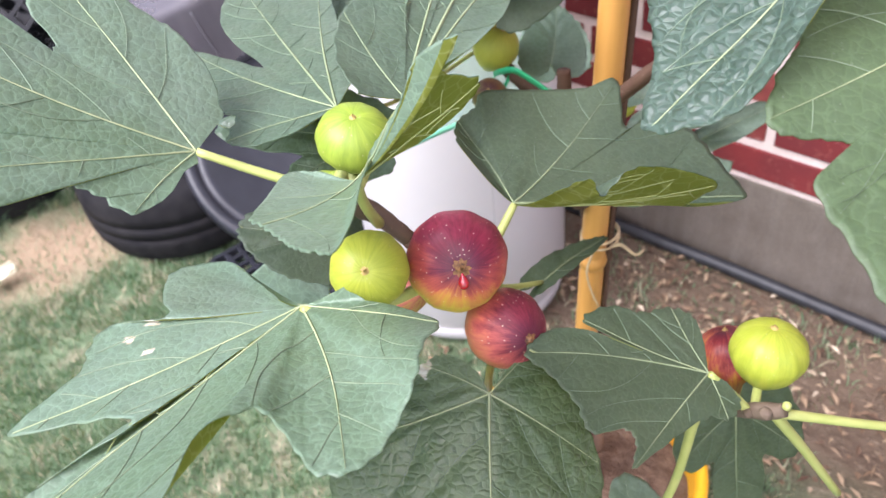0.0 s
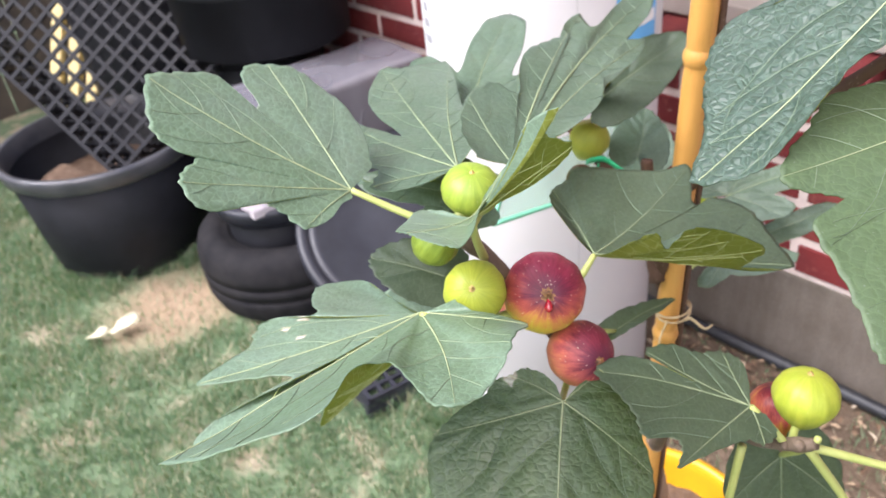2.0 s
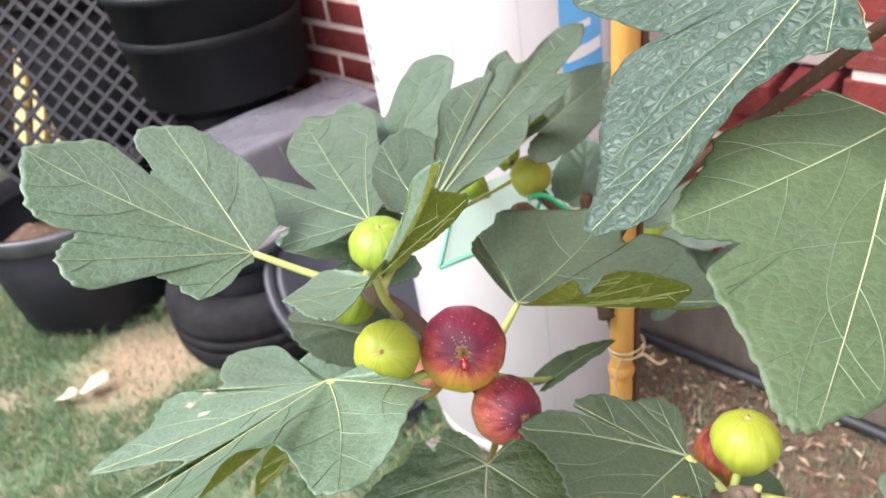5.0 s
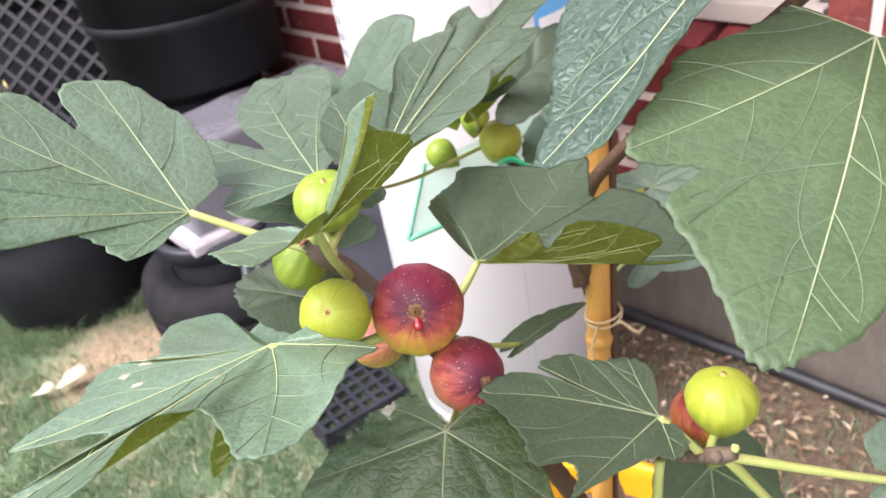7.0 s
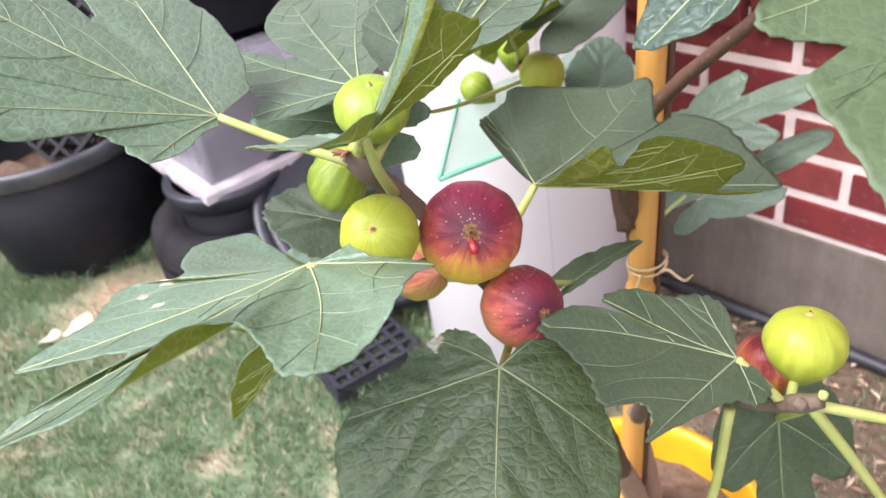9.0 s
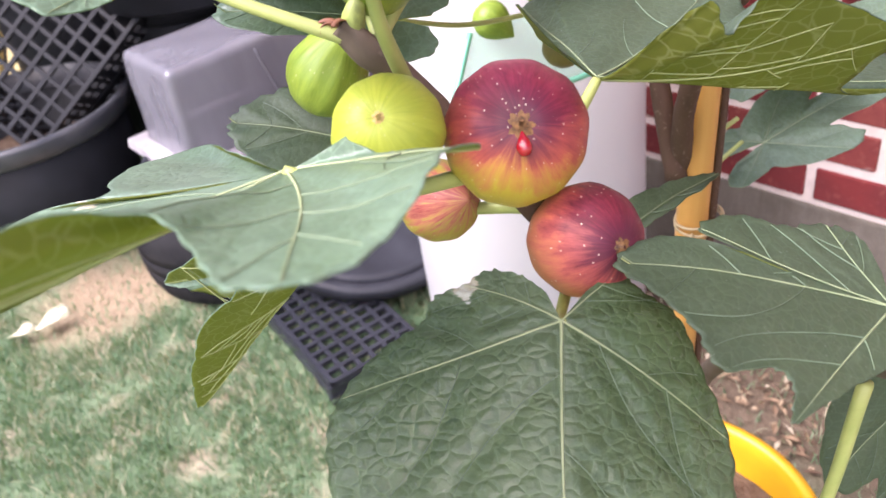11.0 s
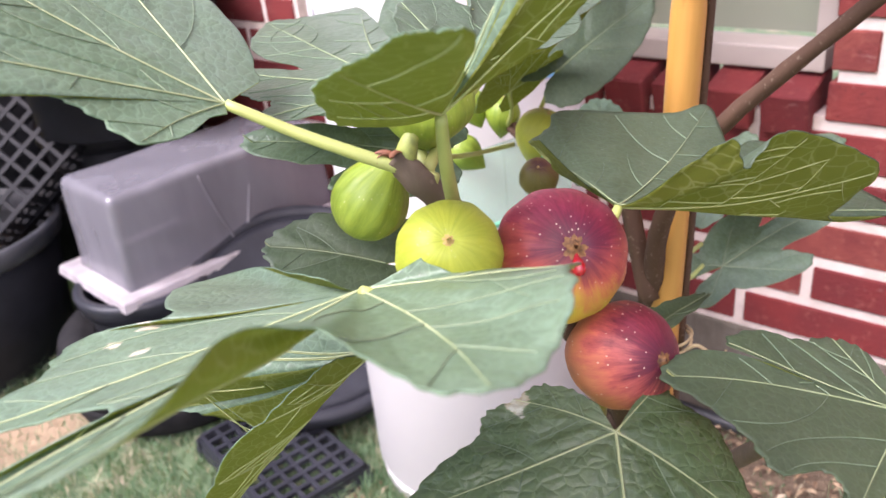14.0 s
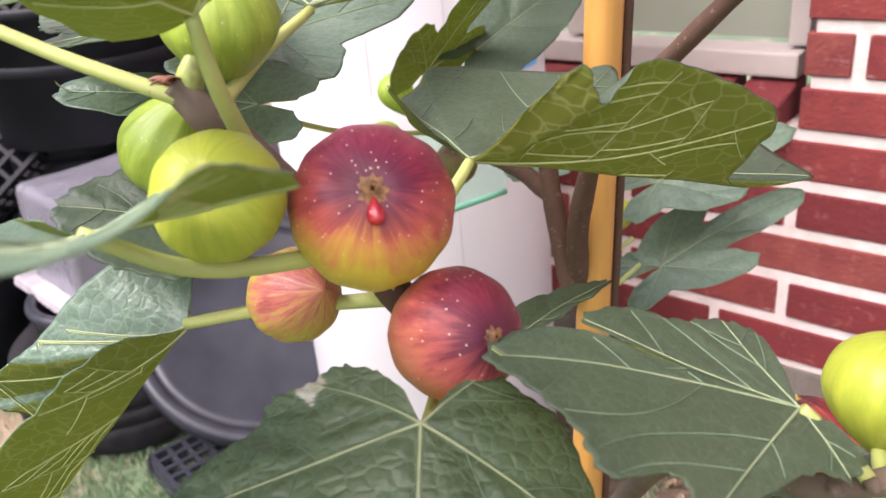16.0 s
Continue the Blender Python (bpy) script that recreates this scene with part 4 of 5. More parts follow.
J = ((-0.073, 0.0499, 0.8812), (-0.376, 0.926, -0.017), (0.352, 0.16, 0.922),
     [(136, 28, 6), (87, 42, 5), (52, 70, 5), (34, 88, 5), (21, 82, 5), (21, 115, 5), (19, 149, 5), (13, 184, 5), (9, 202, 5), (11, 215, 5), (9, 256, 4), (5, 238, 5), (3, 333, 4), (0, 367, 4), (-2, 315, 5), (-2, 250, 5), (-5, 260, 5), (-7, 210, 5), (-5, 167, 5), (-6, 156, 5), (-11, 122, 5), (-15, 68, 6), (-16, 34, 6)])
H = ((-0.033, -0.0241, 0.8928), (0.461, -0.843, 0.277), (-0.615, -0.078, 0.785),
     [(-128, 22, 8), (-108, 34, 18), (-13, 59, 19), (0, 76, 15), (8, 92, 9), (12, 104, 6), (15, 108, 2), (19, 102, -2), (52, 20, 4), (71, 17, 7), (67, 36, 13), (64, 58, 21), (64, 74, 28), (64, 95, 25), (67, 76, 19), (84, 73, 5), (89, 58, 0), (99, 31, -3)])
O = ((-0.09, -0.017, 0.778), (-0.565, -0.385, -0.73), (-0.607, -0.406, 0.683),
     [(77, 10, 4), (76, 21, 14), (61, 36, 20), (40, 53, 22), (24, 80, 23), (9, 117, 13), (0, 160, 0), (-2, 139, 0), (-4, 109, 0), (-9, 89, 8), (-7, 98, 38), (-8, 107, 51), (0, 67, 46), (-4, 48, 42), (-39, 23, 37), (-78, 22, 31), (-110, 21, 12), (-113, 5, 1)])
Leaf(*A, seed=1, puff=0.0002).build(TREE, (14, 5, 20, 26), "broad grey-green lobed fig leaf with pale veins")
Leaf(*B, seed=2, fine=260, puff=0.0002).build(TREE, (17, 24, 8, 3), "broad drooping fig leaf with long lobes and a scarred patch", scars=((28, 0.80, 0.006), (27, 0.82, 0.003), (26, 0.72, 0.0025)))
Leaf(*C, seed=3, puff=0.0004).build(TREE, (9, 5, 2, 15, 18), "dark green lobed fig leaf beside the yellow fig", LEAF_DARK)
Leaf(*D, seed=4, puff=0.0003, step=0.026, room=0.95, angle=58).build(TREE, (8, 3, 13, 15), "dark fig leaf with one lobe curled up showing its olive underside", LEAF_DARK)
Leaf(*E, seed=5, ruffle=0.004, tooth=0.0008, puff=0.0014, fine=280).build(TREE, (13, 7, 3, 17, 21), "large puckered glossy fig leaf with a brown nick", LEAF_ROUGH, scars=((3, 0.97, 0.006),))
Leaf(*F, seed=6, ruffle=0.004, puff=0.0022).build(TREE, (6, 13, 1, 16), "coarse puckered blue-green fig leaf", LEAF_BLUE)
Leaf(*G, seed=7, puff=0.0003).build(TREE, (19, 9, 2, 24), "very broad light green fig leaf with a straight midrib", LEAF_GREEN)
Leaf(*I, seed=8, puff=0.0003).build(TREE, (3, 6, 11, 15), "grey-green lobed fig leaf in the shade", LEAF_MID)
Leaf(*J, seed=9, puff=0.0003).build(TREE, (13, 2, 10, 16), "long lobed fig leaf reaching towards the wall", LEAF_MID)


def bent_leaf(base, tip, face, length, width, lobes, seed, lift=0.0, droop=0.0, label="", cup=0.0, top=None):
    b = Vector(base)
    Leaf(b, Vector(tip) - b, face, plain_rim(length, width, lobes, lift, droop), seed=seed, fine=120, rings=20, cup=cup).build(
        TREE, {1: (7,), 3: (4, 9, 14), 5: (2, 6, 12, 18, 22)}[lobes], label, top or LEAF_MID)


# over the green fig: seen on edge, then from below
Leaf(*H, seed=21, puff=0.0003, step=0.024, room=0.36, angle=60).build(TREE, (13, 3, 15), "small folded fig leaf over the green fig, underside showing")
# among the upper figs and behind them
# The dark top puts this leaf's shade into its colour.
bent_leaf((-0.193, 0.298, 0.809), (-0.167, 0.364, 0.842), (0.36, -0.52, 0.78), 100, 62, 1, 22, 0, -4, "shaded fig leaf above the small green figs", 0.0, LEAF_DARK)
bent_leaf((-0.223, 0.275, 0.796), (-0.150, 0.280, 0.858), (-0.74, 0.22, 0.62), 98, 52, 3, 23, 0, -6, "olive underside of a fig leaf above the small figs")
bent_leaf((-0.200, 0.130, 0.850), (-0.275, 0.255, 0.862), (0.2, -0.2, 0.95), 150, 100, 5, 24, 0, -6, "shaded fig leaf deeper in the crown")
bent_leaf((-0.215, 0.400, 0.690), (-0.267, 0.447, 0.715), (0.35, -0.45, 0.82), 70, 62, 1, 25, 4, 0, "round pale green fig leaf by the stake")
bent_leaf((-0.175, 0.330, 0.735), (-0.215, 0.390, 0.730), (0.35, -0.35, 0.87), 60, 55, 1, 26, 4, 0, "small round fig leaf by the stake")
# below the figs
# Overhung by the fig; its shade is coloured in with the dark top.
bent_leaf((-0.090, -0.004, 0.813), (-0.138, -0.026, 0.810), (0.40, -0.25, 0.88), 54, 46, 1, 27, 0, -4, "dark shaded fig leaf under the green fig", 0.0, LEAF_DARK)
bent_leaf((-0.112, 0.048, 0.842), (-0.195, 0.022, 0.800), (0.35, -0.25, 0.90), 86, 52, 3, 35, 0, -6, "blue-green shaded fig leaf behind the green fig")
Leaf(*O, seed=28, step=0.022, room=0.8, angle=60).build(TREE, (6, 11, 3), "fig leaf folded along its midrib on a pale stalk")
bent_leaf((-0.024, 0.098, 0.736), (-0.010, 0.146, 0.722), (-0.10, -0.12, 0.98), 56, 19, 1, 29, 9, -2, "small narrow curled fig leaf", 0.0, LEAF_DARK)
# right of the stake
bent_leaf((-0.075, 0.345, 0.650), (-0.014, 0.445, 0.672), (0.1, -0.5, 0.86), 120, 55, 5, 30, 0, -10, "light green lobed fig leaf against the brick wall")
bent_leaf((-0.090, 0.365, 0.705), (-0.015, 0.440, 0.745), (0.1, -0.5, 0.86), 105, 60, 5, 31, 0, -8, "grey-green fig leaf behind the stake")
# by the yellow fig
bent_leaf((0.205, 0.150, 0.706), (0.290, 0.184, 0.712), (0.25, -0.30, 0.92), 95, 72, 3, 32, 0, -6, "pale green fig leaf on a long yellow stalk")
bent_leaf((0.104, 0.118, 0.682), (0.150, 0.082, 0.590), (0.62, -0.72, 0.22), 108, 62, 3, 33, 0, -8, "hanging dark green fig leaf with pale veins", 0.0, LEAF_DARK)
bent_leaf((0.075, 0.060, 0.560), (0.010, 0.060, 0.545), (0.2, -0.2, 0.95), 80, 75, 3, 34, 0, -8, "lower fig leaf over the pot")

# leaf stalks
for pts, r0, r1 in (
    ([(-0.111, -0.051, 0.8945), (-0.090, -0.033, 0.879), (-0.064, -0.013, 0.864), (-0.057, -0.003, 0.857)], 0.0020, 0.0030),
    ([(-0.032, -0.025, 0.892), (-0.038, -0.018, 0.872), (-0.048, -0.004, 0.847)], 0.0021, 0.0030),
    ([(-0.073, 0.050, 0.880), (-0.069, 0.024, 0.871), (-0.061, -0.003, 0.860)], 0.0018, 0.0026),
    ([(-0.098, 0.024, 0.881), (-0.080, 0.010, 0.872), (-0.058, -0.004, 0.856)], 0.0020, 0.0028),
    ([(-0.036, -0.067, 0.8465), (-0.028, -0.040, 0.827), (-0.022, 0.008, 0.814)], 0.0021, 0.0032),
    ([(-0.015, 0.062, 0.828), (-0.014, 0.045, 0.818), (-0.014, 0.014, 0.800)], 0.0020, 0.0030),
    ([(0.0288, -0.0203, 0.7855), (0.0215, -0.0125, 0.7760), (0.010, 0.002, 0.7660), (0.000, 0.024, 0.773)], 0.0017, 0.0024),
    ([(0.102, 0.065, 0.768), (0.112, 0.070, 0.756), (0.122, 0.075, 0.742)], 0.0019, 0.0026),
    ([(-0.090, -0.017, 0.779), (-0.065, 0.000, 0.784), (-0.030, 0.016, 0.790), (-0.016, 0.016, 0.795)], 0.0022, 0.0030),
    ([(0.205, 0.150, 0.7065), (0.170, 0.113, 0.727), (0.134, 0.077, 0.748)], 0.0021, 0.0028),
    ([(0.1180, 0.1000, 0.7460), (0.1200, 0.0900, 0.7425), (0.1235, 0.0790, 0.7425)], 0.0024, 0.0026),
    ([(0.104, 0.118, 0.683), (0.120, 0.098, 0.715), (0.132, 0.078, 0.744)], 0.0020, 0.0028),
    ([(0.170, 0.128, 0.640), (0.150, 0.100, 0.700), (0.133, 0.078, 0.746)], 0.0024, 0.0030),
    ([(0.075, 0.060, 0.560), (0.090, 0.072, 0.640), (0.096, 0.074, 0.722)], 0.0024, 0.0030),
    ([(-0.024, 0.098, 0.736), (-0.024, 0.066, 0.758), (-0.012, 0.030, 0.795)], 0.0016, 0.0024),
    ([(-0.193, 0.298, 0.809), (-0.213, 0.305, 0.778), (-0.235, 0.315, 0.745)], 0.0016, 0.0022),
    ([(-0.223, 0.275, 0.796), (-0.240, 0.300, 0.770), (-0.258, 0.318, 0.750)], 0.0016, 0.0022),
    ([(-0.160, 0.090, 0.820), (-0.190, 0.170, 0.785), (-0.240, 0.300, 0.742)], 0.0014, 0.0020),
    ([(-0.085, 0.330, 0.655), (-0.092, 0.300, 0.645), (-0.098, 0.280, 0.630)], 0.0016, 0.0022),
    ([(-0.075, 0.300, 0.690), (-0.085, 0.275, 0.680), (-0.092, 0.255, 0.665)], 0.0016, 0.0022),
):
    green(pts, r0, r1)

# figs
RIPE = fig_skin("ripe_fig_skin", (0.15, 0.75, 0.60), (0.165, 0.016, 0.036), 0.38, (0.50, 0.38, 0.04), (0.42, 0.26, 0.03), 0.18, 0.85)
RIPE_B = fig_skin("ripe_fig_skin_dark", (0.2, 0.3, 0.8), (0.15, 0.018, 0.034), 0.26, (0.60, 0.22, 0.11), (0.48, 0.13, 0.08), 0.38, 0.85, (0.54, 0.125, 0.105))
STRIPED = fig_skin("striped_fig_skin", (0.1, 0.4, 0.7), (0.20, 0.020, 0.026), -0.05, (0.55, 0.27, 0.05), (0.30, 0.06, 0.02), 0.9, 0.3)
YELLOW = fig_skin("yellow_green_fig_skin", (0.0, 0.0, 1.0), (0.45, 0.20, 0.05), -1.35, (0.37, 0.41, 0.045), (0.26, 0.32, 0.028), 0.80, 0.18)
GREEN = fig_skin("green_fig_skin", (0.0, 0.0, 1.0), (0.3, 0.2, 0.05), -1.6, (0.27, 0.36, 0.045), (0.16, 0.245, 0.026), 0.75, 0.35)
PINK = fig_skin("pink_fig_skin", (0.3, 0.2, -0.6), (0.28, 0.05, 0.05), -0.36, (0.42, 0.36, 0.05), (0.36, 0.20, 0.05), 0.9, 0.3, (0.50, 0.17, 0.11))
UPPER = fig_skin("upper_fig_skin", (0.5, 0.5, 0.3), (0.44, 0.18, 0.05), -0.45, (0.42, 0.43, 0.06), (0.30, 0.33, 0.04), 0.4, 0.2, (0.56, 0.30, 0.08))
OLIVE = fig_skin("olive_fig_skin", (0.2, 0.4, 0.5), (0.12, 0.05, 0.03), -0.30, (0.15, 0.12, 0.03), (0.10, 0.085, 0.02), 0.4, 0.2, (0.16, 0.08, 0.035))
RIPE_FIG = fig(TREE, (-0.0111, 0.0095, 0.8304), (0.626, -0.552, 0.550), 0.0252, RIPE, "ripe red-purple fig with white flecks and a drop of red juice", 0.96, 0.35, 0.012, 1.0, 1)
fig(TREE, (0.0119, 0.0153, 0.7907), (0.921, -0.190, 0.340), 0.0208, RIPE_B, "ripe dark red fig with fine streaks", 1.0, 0.5, 0.012, 0.9, 2)
fig(TREE, (-0.0312, -0.0289, 0.8437), (0.500, -0.549, 0.670), 0.0188, YELLOW, "yellow-green unripe fig with a pale eye", 0.95, 0.4, 0.012, 0.6, 3)
fig(TREE, (-0.0666, 0.0068, 0.8842), (0.25, -0.10, 0.95), 0.0188, GREEN, "plump green fig under a leaf", 0.80, 0.5, 0.014, 0.5, 4)
fig(TREE, (-0.0893, -0.0079, 0.8439), (-0.45, -0.35, -0.80), 0.0158, GREEN, "green ribbed fig beside the bud", 1.05, 0.5, 0.022, 0.5, 5)
fig(TREE, (-0.055, 0.008, 0.789), (-0.75, 0.15, -0.35), 0.0170, PINK, "small blushing fig behind the stem", 1.0, 0.5, 0.012, 0.5, 6)
fig(TREE, (0.1178, 0.102, 0.7595), (-0.041, 0.141, 0.989), 0.0199, YELLOW, "round yellow-green fig at the branch end", 0.88, 0.45, 0.016, 0.6, 7)
fig(TREE, (0.0860, 0.140, 0.6980), (-0.3, 0.2, 0.8), 0.0200, STRIPED, "red and yellow striped fig behind the yellow one", 0.95, 0.6, 0.014, 0.5, 8)
fig(TREE, (-0.2122, 0.2994, 0.7560), (0.426, 0.029, 0.904), 0.0203, UPPER, "olive fig with a bronze blush", 0.98, 0.5, 0.010, 0.5, 9)
fig(TREE, (-0.2653, 0.3224, 0.7587), (0.1, 0.1, 0.9), 0.0150, GREEN, "small green fig in a cluster", 1.0, 0.5, 0.01, 0.5, 10)
fig(TREE, (-0.2773, 0.2803, 0.7362), (-0.5, -0.3, 0.5), 0.0152, GREEN, "small green fig in a cluster", 1.0, 0.5, 0.01, 0.5, 11)
fig(TREE, (-0.2906, 0.3114, 0.7662), (-0.5, 0.1, 0.8), 0.0145, GREEN, "small green fig in a cluster", 1.0, 0.5, 0.01, 0.5, 12)
fig(TREE, (-0.1621, 0.4395, 0.6385), (0.1, -0.3, 0.8), 0.0138, YELLOW, "small pale green fig by the stake", 1.0, 0.5, 0.01, 0.4, 13)
fig(TREE, (-0.183, 0.2515, 0.741), (0.2, -0.3, 0.5), 0.0150, OLIVE, "small olive-brown fig under the cluster", 1.0, 0.5, 0.01, 0.4, 14)

# buds and old scars on the node below the yellow fig
for at, r, mat, name, lab in (((0.1385, 0.0775, 0.7560), 0.0022, PETIOLE, "bud", "small green bud on the node"), ((0.1310, 0.0725, 0.7500), 0.0034, BARK_TIP, "leaf_scar", "brown knobbly leaf scar"), ((0.1225, 0.0720, 0.7440), 0.0028, BARK_TIP, "leaf_scar", "brown knobbly leaf scar"), ((0.1130, 0.0720, 0.7380), 0.0030, BARK_TIP, "leaf_scar", "brown knobbly leaf scar")):
    bm = bmesh.new()
    bmesh.ops.create_icosphere(bm, subdivisions=3, radius=r)
    for v in bm.verts:
        v.co *= 1 + 0.28 * noise.noise(v.co * 420 + Vector(at) * 50)
        v.co.z *= 1.25 if name == "bud" else 0.8
        v.co += Vector(at)
    knob = link_mesh(name, bm, mat)
    tagged(knob, lab)
    knob.parent, knob.matrix_parent_inverse = TREE, TREE.matrix_world.inverted()

# the drop of juice under the eye of the ripe fig
bm = bmesh.new()
lathe(bm, [(0.0001, -0.0040), (0.0016, -0.0036), (0.0025, -0.0022), (0.0027, -0.0006), (0.0021, 0.0012), (0.0012, 0.0026), (0.0005, 0.0040), (0.0001, 0.0046)], 20)
drop = part("juice_drop", bm, SAP, RIPE_FIG, "glossy red drop of fig juice")
drop.matrix_parent_inverse = Matrix.Identity(4)
down = (RIPE_FIG.matrix_world.to_3x3().inverted() @ Vector((0, 0, -1)))
down = (down - Vector((0, 0, down.z))).normalized()
drop.location = Vector((0, 0, 0.0240)) + down * 0.0062
drop.rotation_euler = (-down).to_track_quat("Z", "Y").to_euler()

# the dry brown bud scales at the tip
bm = bmesh.new()
for foot, way, side, curl in (((-0.0672, -0.0135, 0.8690), (-0.35, -0.45, 0.85), (0.75, -0.65, 0.0), 1.5), ((-0.0665, -0.0150, 0.8685), (-0.75, -0.30, 0.60), (0.2, -0.55, 0.8), 2.2), ((-0.0655, -0.0130, 0.8700), (0.25, -0.70, 0.65), (0.8, 0.3, 0.2), 1.2)):
    d, t = Vector(way).normalized(), Vector(side).normalized()
    up = t.cross(d)
    rows = []
    for i in range(8):
        f = i / 7
        at = Vector(foot) + d * (0.0078 * math.sin(curl * f) / curl) + up * (0.0078 * (1 - math.cos(curl * f)) / curl)
        w = 0.0021 * (1 - 0.75 * f ** 2) * (1 + 0.25 * noise.noise(Vector((i * 0.9, curl, 0))))
        rows.append([bm.verts.new(at - t * w + up * 0.0006), bm.verts.new(at - up * 0.0004), bm.verts.new(at + t * w + up * 0.0006)])
    for a, b in zip(rows, rows[1:]):
        bm.faces.new((a[0], a[1], b[1], b[0]))
        bm.faces.new((a[1], a[2], b[2], b[1]))
scale = link_mesh("bud_scale", bm, DRY_BROWN)
scale.modifiers.new("thick", "SOLIDIFY").thickness = 0.0004
scale.parent, scale.matrix_parent_inverse = TREE, TREE.matrix_world.inverted()
bm = bmesh.new()
tube(bm, [(-0.0650, -0.0105, 0.8640), (-0.0640, -0.0090, 0.8710), (-0.0628, -0.0065, 0.8765), (-0.0618, -0.0045, 0.8800)], [0.0046, 0.0040, 0.0027, 0.0007], 10, 5, rough=0.15)
bud = link_mesh("bud", bm, two_tone("spotted_bud", (0.34, 0.40, 0.09), (0.17, 0.20, 0.06), 190, 0.5, 0.3, 500))
tagged(bud, "green spotted bud at the shoot tip")
bud.parent, bud.matrix_parent_inverse = TREE, TREE.matrix_world.inverted()


# ---- the stake, its ties and the pot ----
def bamboo_stake(foot, top, r, label, mat=None):
    f, t = Vector(foot), Vector(top)
    e = root("bamboo_stake", f, label, "stake", "bamboo stakes")
    length = (t - f).length
    joints = [0.11, 0.40, 0.69, 0.97]
    turn = (t - f).to_track_quat("Z", "Y").to_euler()
    bm = bmesh.new()
    lathe(bm, [(r * (1 - 0.05 * math.exp(-((min(abs(length * k / 240 - q) for q in joints) - 0.010) / 0.004) ** 2)), length * k / 240) for k in range(241)] + [(0.0005, length)], 20)
    part("cane", bm, mat or BAMBOO, e).rotation_euler = turn
    for q in joints:
        bm = bmesh.new()
        lathe(bm, [(r * 0.9, q - 0.008), (r * 1.03, q - 0.006), (r * 1.14, q - 0.001), (r * 1.16, q + 0.002), (r * 1.05, q + 0.006), (r * 0.9, q + 0.009)], 20)
        part("joint_ring", bm, mat or BAMBOO, e).rotation_euler = turn
    return e


bamboo_stake((-0.103, 0.262, 0.19), (-0.068, 0.280, 1.25), 0.0112, "golden bamboo stake standing in the pot")
bamboo_stake((-0.094, 0.2735, 0.19), (-0.058, 0.2905, 1.25), 0.0030, "thin dark bamboo cane beside the stake", BARK)

bm = bmesh.new()
for k in range(2):
    pts = []
    for i in range(13):
        a = 2 * math.pi * i / 12
        pts.append((-0.085 + 0.0165 * math.cos(a), 0.272 + 0.0165 * math.sin(a), 0.618 + 0.004 * k + 0.003 * math.sin(a + k)))
    tube(bm, pts, [0.0011] * 13, 6, 3)
tube(bm, [(-0.066, 0.262, 0.622), (-0.058, 0.262, 0.628), (-0.046, 0.266, 0.620), (-0.040, 0.270, 0.626)], [0.0012, 0.0016, 0.0014, 0.0006], 6, 4)
tube(bm, [(-0.080, 0.255, 0.618), (-0.084, 0.250, 0.590), (-0.076, 0.252, 0.560), (-0.070, 0.256, 0.545)], [0.0011, 0.0010, 0.0009, 0.0005], 6, 4)
tagged(link_mesh("twine_tie", bm, TWINE), "natural twine knotted round the bamboo stake", "twine")

bm = bmesh.new()
def ribbon(points, width):
    pts = spline(points, 6)
    rows = []
    for i, p in enumerate(pts):
        rows.append([bm.verts.new(p + Vector((0, 0, width / 2))), bm.verts.new(p - Vector((0, 0, width / 2))), ])
    for a, b in zip(rows, rows[1:]):
        bm.faces.new((a[0], a[1], b[1], b[0]))
ribbon([(-0.205, 0.285, 0.738), (-0.190, 0.275, 0.750), (-0.172, 0.272, 0.758), (-0.155, 0.274, 0.752), (-0.142, 0.280, 0.742), (-0.150, 0.292, 0.736)], 0.006)
ribbon([(-0.205, 0.285, 0.738), (-0.198, 0.276, 0.730), (-0.186, 0.272, 0.735), (-0.180, 0.275, 0.748)], 0.007)
tape = link_mesh("plant_tape", bm, GREEN_TAPE)
sol = tape.modifiers.new("thick", "SOLIDIFY")
sol.thickness = 0.0006
tagged(tape, "bright green plastic plant tape tied to a branch", "plant tape")


def build_pot():
    e = root("plant_pot", (-0.105, 0.275, 0), "round yellow plastic plant pot with a rolled rim", "plant pot")
    bm = bmesh.new()
    lathe(bm, [(0.0001, 0.004), (0.105, 0.004), (0.112, 0.010), (0.140, 0.225), (0.143, 0.228), (0.150, 0.230), (0.153, 0.238), (0.151, 0.246), (0.144, 0.248), (0.139, 0.243), (0.137, 0.228), (0.128, 0.12)], 72)
    part("body", bm, YELLOW_PLASTIC, e)
    bm = bmesh.new()
    rings = lathe(bm, [(0.137, 0.195), (0.10, 0.203), (0.05, 0.200), (0.0005, 0.206)], 48)
    for v in bm.verts:
        v.co.z += 0.008 * noise.noise(v.co * 60)
    s = link_mesh("soil", bm, SOIL)
    s.location = (-0.105, 0.275, 0)
    tagged(s, "dark potting soil with bark chips in the yellow pot", "soil", kind="stuff")


build_pot()

# green-edged clear pouch that hangs behind the figs
e = root("plastic_pouch", (-0.272, 0.213, 0.673), "clear plastic pouch with a green welded edge", "pouch")
corner = [Vector(p) for p in ((0, 0, 0), (-0.016, 0.052, 0.056), (0.030, 0.190, 0.064), (0.050, 0.145, 0.004))]
bm = bmesh.new()
f = bm.faces.new([bm.verts.new(c) for c in corner])
bmesh.ops.subdivide_edges(bm, edges=bm.edges[:], cuts=6, use_grid_fill=True)
for v in bm.verts:
    v.co += Vector((0.4, -0.5, 0)) * 0.006 * noise.noise(v.co * 18)
part("film", bm, FILM, e)
bm = bmesh.new()
for a, b in ((0, 1), (0, 3)):
    tube(bm, [corner[a], (corner[a] + corner[b]) / 2 + Vector((0.001, -0.001, 0)), corner[b]], [0.0030, 0.0026, 0.0026], 8, 6)
